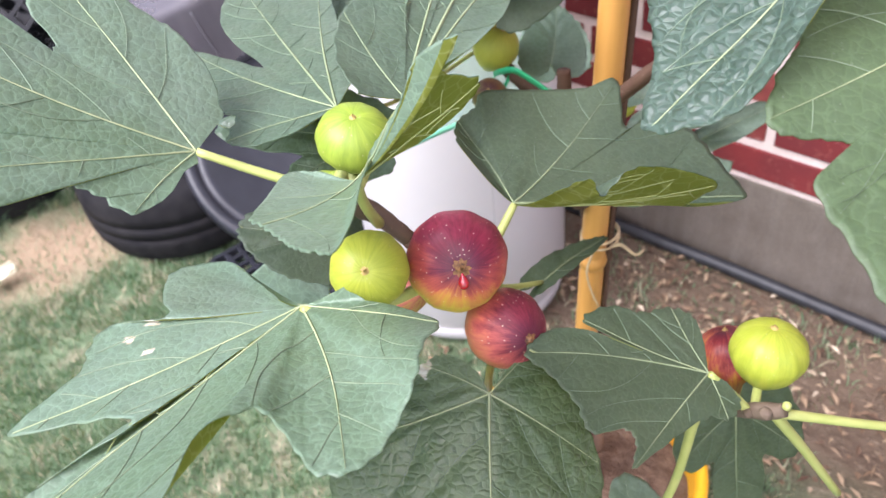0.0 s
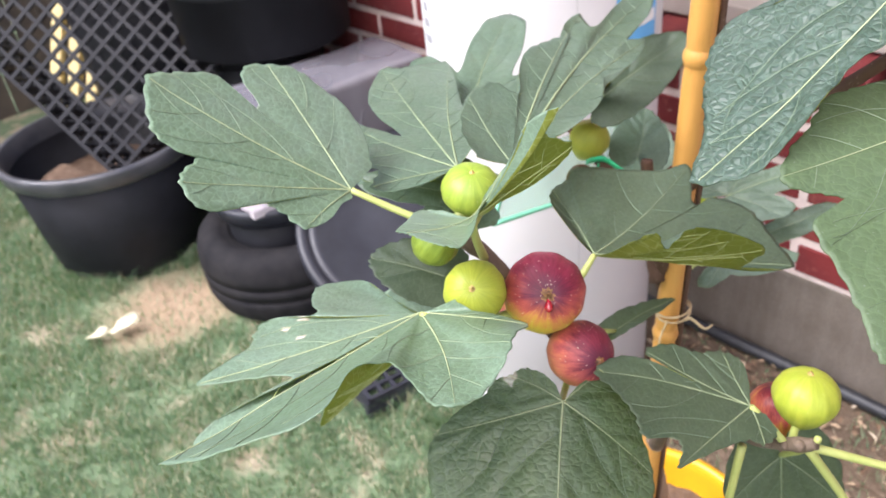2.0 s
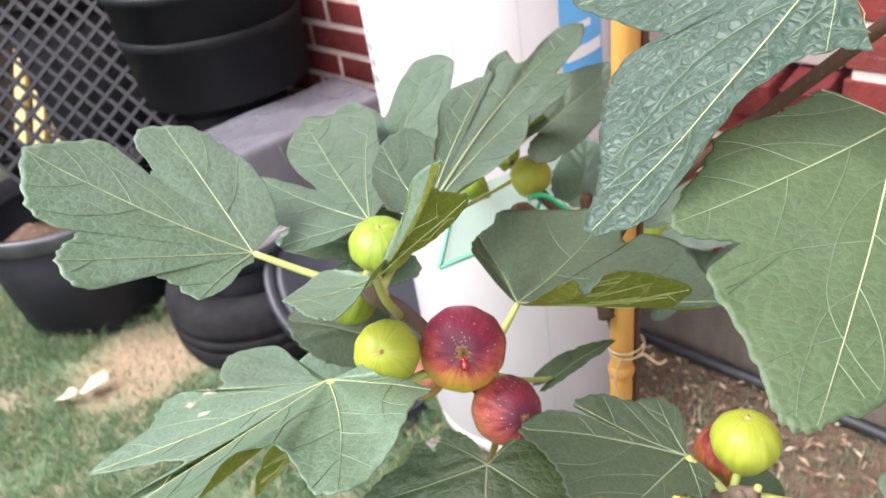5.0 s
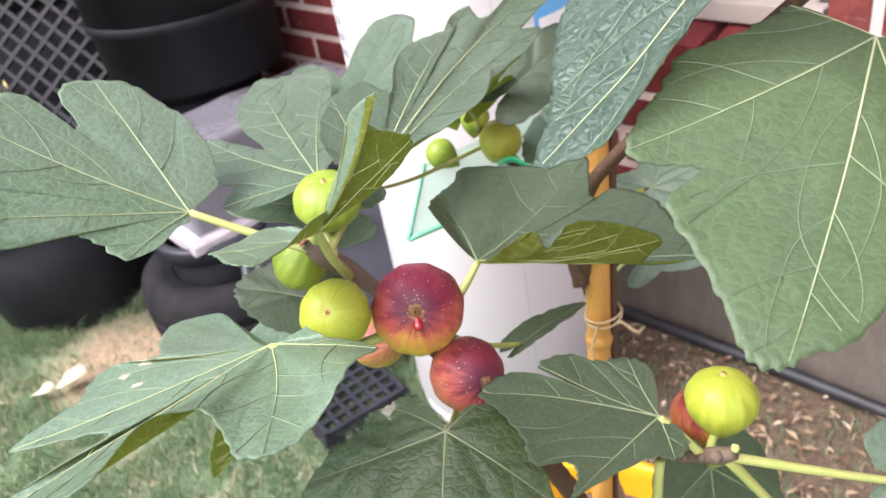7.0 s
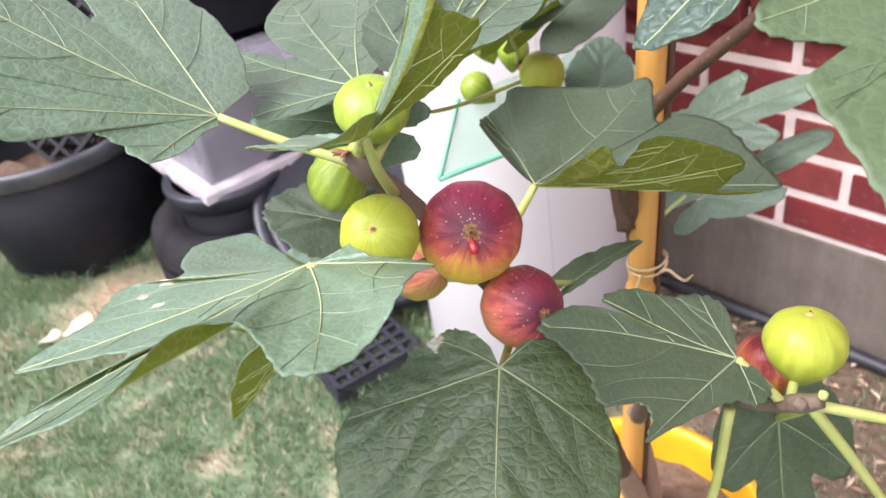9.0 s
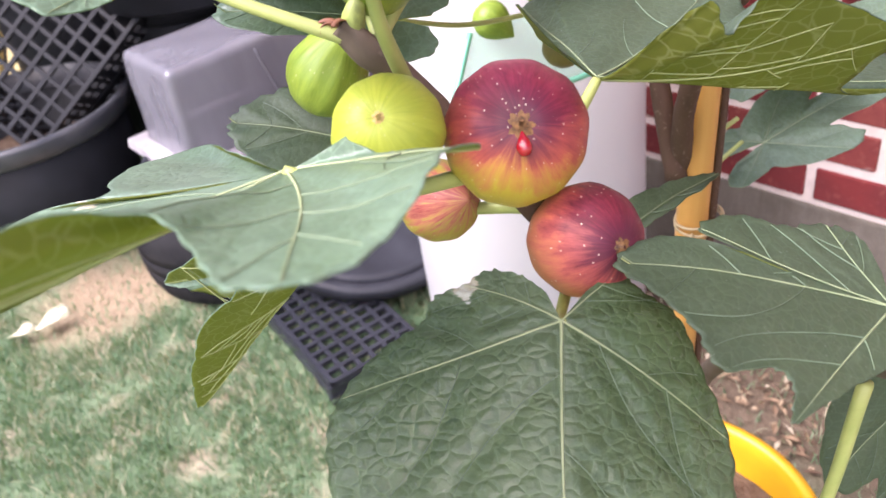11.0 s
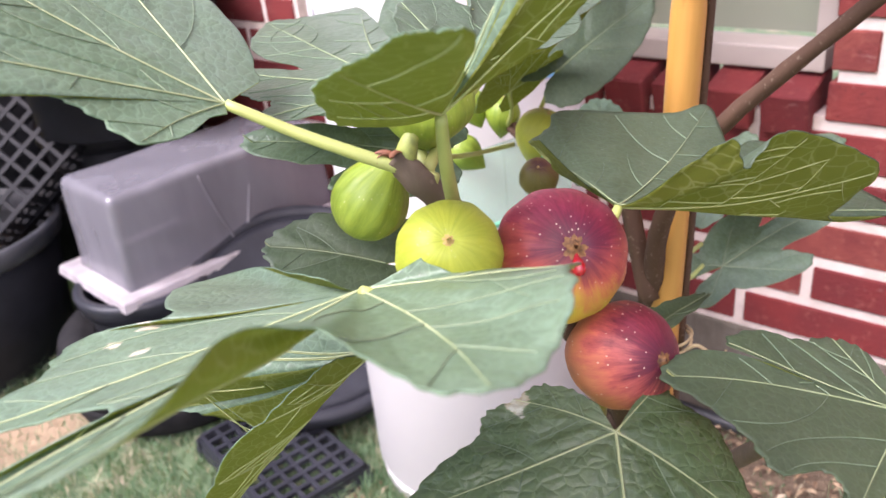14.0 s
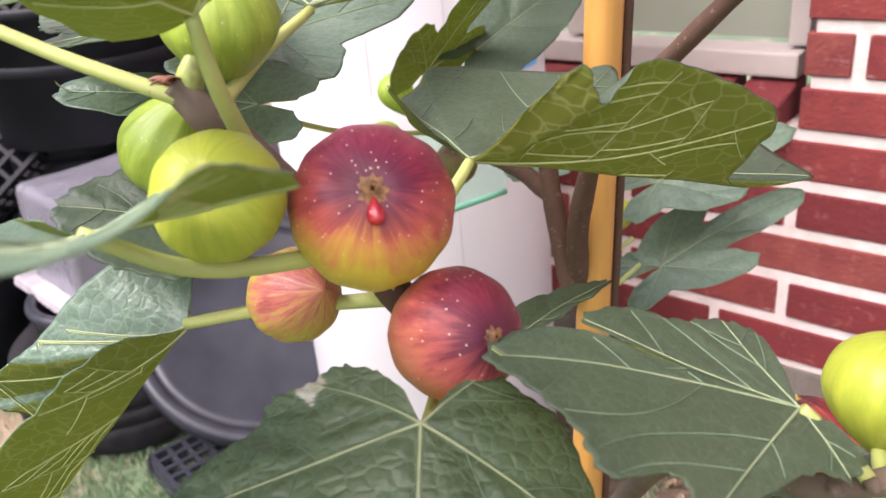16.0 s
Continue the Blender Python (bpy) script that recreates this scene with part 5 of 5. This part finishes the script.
edge_mat = two_tone("green_weld", (0.16, 0.52, 0.33), (0.22, 0.58, 0.40), 60, 0.3)
part("welded_edge", bm, edge_mat, e, "pale green welded edge")


# ---- the white drum ----
def build_drum():
    c = Vector((-0.589, 0.643, 0))
    e = root("plastic_drum", c, "tall white plastic drum with faint seams and labels", "drum")
    r = 0.184
    bm = bmesh.new()
    lathe(bm, [(0.0005, 0.004), (r - 0.012, 0.004), (r - 0.004, 0.012), (r - 0.003, 0.035), (r - 0.006, 0.040), (r, 0.048), (r, 1.20), (r - 0.006, 1.212), (r - 0.03, 1.22), (0.0005, 1.225)], 96)
    part("body", bm, WHITE_PLASTIC, e)
    def patch(name, a0, a1, z0, z1, mat, out, label=""):
        bm = bmesh.new()
        n = max(2, int(abs(a1 - a0) / 3))
        rows = []
        for i in range(n + 1):
            a = radians(a0 + (a1 - a0) * i / n)
            rows.append([bm.verts.new(((r + out) * math.cos(a), (r + out) * math.sin(a), z)) for z in (z0, z1)])
        for u, v in zip(rows, rows[1:]):
            bm.faces.new((u[0], v[0], v[1], u[1]))
        return part(name, bm, mat, e, label)
    patch("seam", -32.6, -32.0, 0.06, 1.19, SEAM, 0.0012)
    patch("seam", -60.5, -60.0, 0.70, 1.19, SEAM, 0.0012)
    patch("label", -118, -106, 0.70, 0.82, LABEL_WHITE, 0.0012, "white paper label with grey print")
    for k in range(4):
        patch("label_print", -116 + k * 0.6, -108 - k * 0.9, 0.715 + k * 0.024, 0.729 + k * 0.024, LABEL_GREY, 0.0022)
    patch("label", -14, 14, 0.70, 0.90, BLUE, 0.0012, "blue and white product label")
    patch("label_print", -12, 12, 0.735, 0.752, LABEL_WHITE, 0.0022)
    patch("label_print", -12, 4, 0.775, 0.785, LABEL_WHITE, 0.0022)
    return e


build_drum()


# ---- clutter by the wall ----
def nursery_pot(at, r, h, mat, label, rim=0.02, n=64, edge=None):
    e = root("nursery_pot", at, label, "nursery pot", "black nursery pots")
    bm = bmesh.new()
    lathe(bm, [(0.0005, 0.004), (r * 0.80, 0.004), (r * 0.83, 0.012), (r * 0.97, h - 0.052), (r * 0.95, h - 0.05), (r * 0.86, h * 0.55), (0.0005, h * 0.55)], n)
    part("body", bm, mat, e)
    bm = bmesh.new()
    lathe(bm, [(r * 0.96, h - 0.053), (r, h - 0.045), (r + rim * 0.4, h - 0.04), (r + rim * 0.8, h - 0.010), (r + rim * 0.7, h - 0.002), (r + rim * 0.3, h), (r - 0.004, h - 0.002), (r * 0.955, h - 0.052)], n)
    part("rim", bm, edge or GREY_PLASTIC, e, "thick rolled rim")
    return e


def grid_crate(name, at, rot, size, cell, label, wall=0.09, bar=0.006, mat=None, strips=0):
    """A plastic crate of thin bars: a grid floor, a rim, upright corners, and side strips. rot: three angles, or the ways of its two edges."""
    mat = mat or GREY_PLASTIC
    e = root(name, at, label, "crate", "black plastic crates")
    if len(rot) == 3:
        e.rotation_euler = [radians(a) for a in rot]
    else:
        u, v = (Vector(a).normalized() for a in rot)
        n = u.cross(v).normalized()
        e.rotation_euler = Matrix((u, n.cross(u), n)).transposed().to_euler()
    sx, sy = size
    nx, ny = int(sx / cell), int(sy / cell)
    def bars(count, size, place):
        me = None
        for i in range(count):
            if me is None:
                bm = bmesh.new()
                box(bm, (0, 0, 0), size)
                ob = part("bar", bm, mat, e, smooth=False)
                me = ob.data
            else:
                ob = new("bar", me)
                ob.parent = e
            ob.location = place(i)
    bars(nx + 1, (bar, sy, bar), lambda i: (-sx / 2 + i * sx / nx, 0, 0))
    bars(ny + 1, (sx, bar, bar * 0.9), lambda j: (0, -sy / 2 + j * sy / ny, 0.0005))
    bm = bmesh.new()
    for sgn in (-1, 1):
        box(bm, (sgn * sx / 2, 0, wall / 2), (0.012, sy + 0.02, 0.022))
        box(bm, (0, sgn * sy / 2, wall / 2), (sx, 0.012, 0.022))
        box(bm, (sgn * sx / 2, 0, wall), (0.016, sy + 0.024, 0.018))
        box(bm, (0, sgn * sy / 2, wall), (sx, 0.016, 0.018))
        for k in range(9):
            box(bm, (sgn * sx / 2, -sy / 2 + k * sy / 8, wall / 2), (0.010, 0.010, wall))
            box(bm, (-sx / 2 + k * sx / 8, sgn * sy / 2, wall / 2), (0.010, 0.010, wall))
        for k in range(strips):
            h = wall * (k + 1) / (strips + 1)
            box(bm, (sgn * sx / 2, 0, h), (0.008, sy, 0.009))
            box(bm, (0, sgn * sy / 2, h), (sx, 0.008, 0.009))
        if strips:
            for k in range(24):
                box(bm, (sgn * sx / 2, -sy / 2 + k * sy / 23, wall / 2), (0.008, 0.008, wall))
                box(bm, (-sx / 2 + k * sx / 23, sgn * sy / 2, wall / 2), (0.008, 0.008, wall))
    part("side_frame", bm, mat, e, smooth=False)
    return e


BIG_POT = Vector((-1.765, 0.262, 0))
nursery_pot(BIG_POT, 0.243, 0.323, BLACK_PLASTIC, "large black nursery pot holding old soil and a crate", 0.016, edge=RIM_PLASTIC)
bm = bmesh.new()
lathe(bm, [(0.218, 0.185), (0.17, 0.190), (0.12, 0.186), (0.06, 0.190), (0.0005, 0.188)], 40, BIG_POT)
for v in bm.verts:
    v.co.z += 0.018 * noise.noise(v.co * 24) + 0.075 * max(0, 1 - (v.co - Vector((-1.83, 0.16, 0.188))).length / 0.10)
tagged(link_mesh("old_soil", bm, SOIL), "dry brown soil in the black nursery pot", "soil", kind="stuff")
# the crate stands on one corner in the pot and leans back on the bins
CRATE_U, CRATE_V = Vector((-0.70, -0.264, 0.664)), Vector((0.255, 0.741, 0.621))
grid_crate("plastic_crate", Vector((-1.655, 0.245, 0.235)) + CRATE_U * 0.31 + CRATE_V * 0.30, (CRATE_U, CRATE_V), (0.62, 0.60), 0.0365, "black plastic mesh crate leaning in the nursery pot", 0.20, 0.0095, CRATE_PLASTIC, 4)
grid_crate("plastic_crate", (-0.865, 0.405, 0.040), (180, 0, -11), (0.28, 0.17), 0.026, "black plastic grid tray lying face down on the grass", 0.030, 0.0085)


def build_tyre(at, r, w, rot, label):
    e = root("tyre", at, label, "tyre")
    e.rotation_euler = [radians(a) for a in rot]
    for sgn in (-1, 1):
        bm = bmesh.new()
        lathe(bm, [(r * 0.60, sgn * w * 0.30), (r * 0.61, sgn * w * 0.40), (r * 0.66, sgn * w * 0.455), (r * 0.70, sgn * w * 0.46), (r * 0.71, sgn * w * 0.475), (r * 0.80, sgn * w * 0.50), (r * 0.90, sgn * w * 0.47), (r * 0.955, sgn * w * 0.41), (r * 0.975, sgn * w * 0.33)], 72)
        part("sidewall", bm, RUBBER, e)
    bm = bmesh.new()
    n = 108
    prof = [(0.975, -0.34), (0.99, -0.29), (1.0, -0.20), (1.0, -0.10), (0.978, -0.095), (0.978, -0.075), (1.003, -0.07), (1.003, 0.07), (0.978, 0.075), (0.978, 0.095), (1.0, 0.10), (1.0, 0.20), (0.99, 0.29), (0.975, 0.34)]
    rings = []
    for q, z in prof:
        rings.append([bm.verts.new((r * (q - (0.012 if i % 3 == 0 and abs(z) > 0.18 else 0)) * math.cos(2 * math.pi * i / n), r * (q - (0.012 if i % 3 == 0 and abs(z) > 0.18 else 0)) * math.sin(2 * math.pi * i / n), z * w)) for i in range(n)])
    for u, v in zip(rings, rings[1:]):
        for i in range(n):
            bm.faces.new((u[i], u[(i + 1) % n], v[(i + 1) % n], v[i]))
    part("tread", bm, RUBBER, e, "worn tread with shallow grooves")
    return e


build_tyre((-1.265, 0.478, 0.092), 0.226, 0.180, (1, -1, 0), "worn black rubber tyre lying on the lawn")
nursery_pot((-1.275, 0.455, 0.0), 0.122, 0.262, BLACK_PLASTIC, "dark grey plastic pot standing inside the tyre")
# a grey round lid leaning on the pots
e = root("round_lid", (-0.990, 0.618, 0.186), "dark grey round plastic lid leaning on the tyre", "lid")
e.rotation_euler = Vector((0.53, -0.275, 1.0)).to_track_quat("Z", "Y").to_euler()
bm = bmesh.new()
lathe(bm, [(0.0005, 0.010), (0.06, 0.010), (0.193, 0.003), (0.199, 0.008), (0.219, 0.008), (0.219, -0.004), (0.0005, -0.004)], 72)
part("disc", bm, GREY_PLASTIC, e)
bm = bmesh.new()
lathe(bm, [(0.219, 0.006), (0.224, 0.014), (0.241, 0.014), (0.246, 0.007), (0.247, -0.016), (0.242, -0.020), (0.219, -0.006)], 72)
part("rim", bm, GREY_PLASTIC, e, "raised rolled rim")
# black bins behind
for at, r, h, lab in (((-1.70, 0.715, 0), 0.19, 0.475, "tall black plastic bin by the brick wall"), ((-2.24, 0.66, 0), 0.25, 0.70, "black plastic bin behind the nursery pot")):
    nursery_pot(at, r, h, BLACK_PLASTIC, lab, edge=BLACK_PLASTIC)


def build_tub():
    """A wide black tub with a rolled rim, stacked on the bin."""
    e = root("plastic_tub", (-1.585, 0.700, 0.478), "wide black plastic tub with a rolled rim on the bin", "tub")
    bm = bmesh.new()
    lathe(bm, [(0.0005, 0.0), (0.20, 0.0), (0.212, 0.008), (0.226, 0.26), (0.236, 0.262), (0.240, 0.275), (0.236, 0.284), (0.226, 0.284), (0.220, 0.270), (0.205, 0.06), (0.0005, 0.05)], 64, wobble=0.012)
    part("body", bm, BLACK_PLASTIC, e)
    bm = bmesh.new()
    lathe(bm, [(0.219, 0.150), (0.224, 0.153), (0.226, 0.170), (0.222, 0.175)], 64, wobble=0.012)
    part("band", bm, BLACK_PLASTIC, e, "raised stiffening band")
    return e


build_tub()


def build_clear_box():
    e = root("storage_box", (-1.293, 0.640, 0.268), "clear plastic storage box upside down on the pots", "storage box")
    e.rotation_euler = (0, 0, radians(86.2))
    lx, ly, h = 0.50, 0.223, 0.195
    bm = bmesh.new()
    a = bmesh.ops.create_cube(bm, size=1.0)["verts"]
    for v in a:
        k = 1.0 if v.co.z < 0 else 0.965
        v.co = Vector((v.co.x * lx * k, v.co.y * ly * k, (v.co.z + 0.5) * h))
    bmesh.ops.bevel(bm, geom=[e for e in bm.edges if max(v.co.z for v in e.verts) > 0.01], offset=0.020, segments=4, affect="EDGES", profile=0.6)
    low = [f for f in bm.faces if f.normal.z < -0.9]
    bmesh.ops.delete(bm, geom=low, context="FACES")
    # thin walls that have warped a little
    bmesh.ops.subdivide_edges(bm, edges=[g for g in bm.edges if g.calc_length() > 0.08], cuts=18, use_grid_fill=True)
    bm.normal_update()
    for v in bm.verts:
        if v.co.z > 0.012:
            q = v.co
            v.co = q + v.normal * 0.0022 * (math.sin(q.x * 31 + 2.0 * math.sin(q.y * 23)) * 0.6 + math.sin(q.z * 37 + q.x * 19 + 1.0) * 0.5 + math.sin(q.x * 67 - q.y * 41) * 0.25)
    part("body", bm, CLEAR, e, "", True)
    bm = bmesh.new()
    w = 0.030
    loops = []
    for out, z in ((0.0, 0.008), (w - 0.003, 0.007), (w, 0.004), (w + 0.003, -0.012), (w - 0.001, -0.012), (w - 0.004, 0.001), (0.0, 0.003)):
        x, y = lx / 2 + out, ly / 2 + out
        loops.append([bm.verts.new(p) for p in ((-x, -y, z), (x, -y, z), (x, y, z), (-x, y, z))])
    for u, v in zip(loops, loops[1:]):
        for i in range(4):
            bm.faces.new((u[i], u[(i + 1) % 4], v[(i + 1) % 4], v[i]))
    part("flange", bm, CLEAR_RIM, e, "wide milky flange along the open edge, highlights put into its tone", False)
    # Two thin beads added to stand in for a V-shaped highlight streak.
    for sgn in (-1, 1):
        bm = bmesh.new()
        tube(bm, [(sgn * 0.06, -ly * 0.47 - 0.002, h - 0.02), (sgn * 0.04, -ly * 0.485, h * 0.5), (sgn * 0.015, -ly * 0.5 - 0.002, 0.02)], [0.003, 0.003, 0.003], 6, 5)
        part("rib", bm, CLEAR, e, "thin bead shaped after a V-shaped highlight streak")
    return e


build_clear_box()

# pale bars stacked behind the crate
for k in range(3):
    bm = bmesh.new()
    box(bm, (0, 0, 0.46), (0.040, 0.022, 0.92), bevel=0.003)
    ob = link_mesh("timber_offcut", bm, CREAM, False)
    ob.location = (-2.345 + 0.044 * k, 0.240 + 0.043 * k, 0.0)
    ob.rotation_euler = Vector((-0.087, 0.128, 0.24)).to_track_quat("Z", "Y").to_euler()
    tagged(ob, "pale yellow timber offcut standing behind the crate", "timber", "timber offcuts")

# hose along the footing
bm = bmesh.new()
tube(bm, [(-0.75, 0.93, 0.012), (-0.52, 0.915, 0.013), (-0.2, 0.918, 0.014), (0.05, 0.915, 0.014), (0.5, 0.91, 0.014), (1.4, 0.93, 0.014)], [0.0125] * 6, 12, 8)
tagged(link_mesh("garden_hose", bm, HOSE), "black rubber hose lying along the footing", "hose")

# dry bits of leaf and bark strewn on the bare strip
rng = np.random.default_rng(12)
verts, faces = [], []
for _ in range(1500):
    x, y = rng.uniform(-0.72, 0.55), rng.uniform(0.42, 0.925)
    a, l, w = rng.uniform(0, 2 * math.pi), rng.uniform(0.004, 0.016), rng.uniform(0.0015, 0.005)
    d, n = np.array((math.cos(a), math.sin(a))), np.array((-math.sin(a), math.cos(a)))
    k, z = len(verts), rng.uniform(0.004, 0.010)
    for u, v, h in ((-l, 0, 0), (-l * 0.2, -w, 0.003), (l, 0, 0.001), (-l * 0.1, w, 0.004)):
        verts.append((x + d[0] * u + n[0] * v, y + d[1] * u + n[1] * v, z + h))
    faces += [(k, k + 1, k + 2), (k, k + 2, k + 3)]
tagged(raw_mesh("leaf_litter", verts, faces, [LITTER], None, False), "dry brown leaf and bark litter on bare soil", "litter", kind="stuff")

# a pale dry leaf on the lawn
bm = bmesh.new()
for c, s, a in (((-1.388, 0.066, 0.026), (0.036, 0.017), 82), ((-1.404, 0.006, 0.024), (0.027, 0.011), 70)):
    ring = []
    for i in range(22):
        t = 2 * math.pi * i / 22
        ragged = 1 + 0.55 * noise.noise(Vector((math.cos(t) * 2.2, math.sin(t) * 2.2, a)))
        q = Vector((s[0] * ragged * math.cos(t), s[1] * ragged * math.sin(t) * (1 - 0.4 * math.cos(t)), 0.010 * math.sin(2 * t)))
        q.rotate(Euler((0.2, -0.2, radians(a))))
        ring.append(bm.verts.new(q + Vector(c)))
    bm.faces.new(ring)
ob = link_mesh("fallen_leaf", bm, PALE_DRY)
ob.modifiers.new("thick", "SOLIDIFY").thickness = 0.0015
tagged(ob, "pale dry fallen leaf on the grass", "leaf")


# ---- bricks, last ----
def brick_mesh(name, size, bevel=0.0022):
    bm = bmesh.new()
    box(bm, (0, 0, 0), size)
    bmesh.ops.bevel(bm, geom=bm.edges[:], offset=bevel, segments=1, affect="EDGES")
    me = bpy.data.meshes.new(name)
    bm.to_mesh(me)
    bm.free()
    me.materials.append(BRICK)
    return me


def lay(me, at, parent, rot=(0, 0, 0)):
    ob = new("brick", me)
    ob.parent = parent
    ob.location, ob.rotation_euler = at, rot
    return ob


rng = random.Random(7)
JOINT = 0.0165
full = brick_mesh("brick", (LENGTH - JOINT, 0.05, COURSE - JOINT))
meshes = {round(LENGTH - JOINT, 3): full}


def row_of(parent, z, y, starts, x0, x1, side=None):
    for s in starts:
        a, b = max(s, x0), min(s + LENGTH, x1)
        w = round(b - a - JOINT, 3)
        if w < 0.03:
            continue
        if w not in meshes:
            meshes[w] = brick_mesh("brick", (w, 0.05, COURSE - JOINT))
        at = ((a + b) / 2, y + 0.02 + rng.uniform(-0.0015, 0.0015), z + COURSE / 2)
        lay(meshes[w], at, parent, (0, 0, rng.uniform(-0.003, 0.003)))


for r in range(15):
    z = FOOT + r * COURSE
    first = (-0.168 if r % 2 else -0.268) - 5 * LENGTH
    if r >= 5:
        first = (-0.104 if r % 2 == 0 else -0.180) - 5 * LENGTH
    starts = [first + k * LENGTH for k in range(10)]
    if z + COURSE < 0.58:
        row_of(WALL, z, WALL_Y, starts, -1.20, 0.75)
        row_of(WALL, z, WALL_Y, [s - 5 * LENGTH for s in starts], -2.30, -1.20)
    else:
        row_of(WALL, z, WALL_Y, starts, -0.178, 0.75)
        row_of(WALL, z, WALL_Y, [s - 3 * LENGTH for s in starts], -2.30, -1.265)
# the row of bricks on edge under the window
edge_brick = brick_mesh("brick", (0.0665, 0.105, 0.062))
for k in range(12):
    lay(edge_brick, (-0.219 - k * 0.0835, WALL_Y + 0.022, 0.592), WALL, (radians(14), 0, rng.uniform(-0.01, 0.01)))

# bricks further along and higher up, joined
verts, faces = [], []
for r in range(32):
    z = FOOT + r * COURSE
    if z + COURSE > 2.48:
        break
    for k in range(-9, 13):
        a = -0.168 - (r % 2) * LENGTH / 2 + k * LENGTH
        c = a + LENGTH - JOINT
        by_hand = r < 15 and -2.35 < a < 0.75
        in_window = c > -1.262 and a < -0.18 and z > 0.5 and z < 1.82
        if by_hand or in_window or a < -3.1 or c > 3.1:
            continue
        q = len(verts)
        verts += [(x, y, h) for x in (a, c) for y in (WALL_Y - 0.004, WALL_Y + 0.04) for h in (z, z + COURSE - JOINT)]
        faces += [tuple(q + i for i in f) for f in ((0, 1, 3, 2), (4, 6, 7, 5), (0, 4, 5, 1), (2, 3, 7, 6), (1, 5, 7, 3), (0, 2, 6, 4))]
rest = raw_mesh("brick_courses", verts, faces, [BRICK], None, False)
rest.parent = WALL
tagged(rest, "further courses of red brick", kind="stuff")
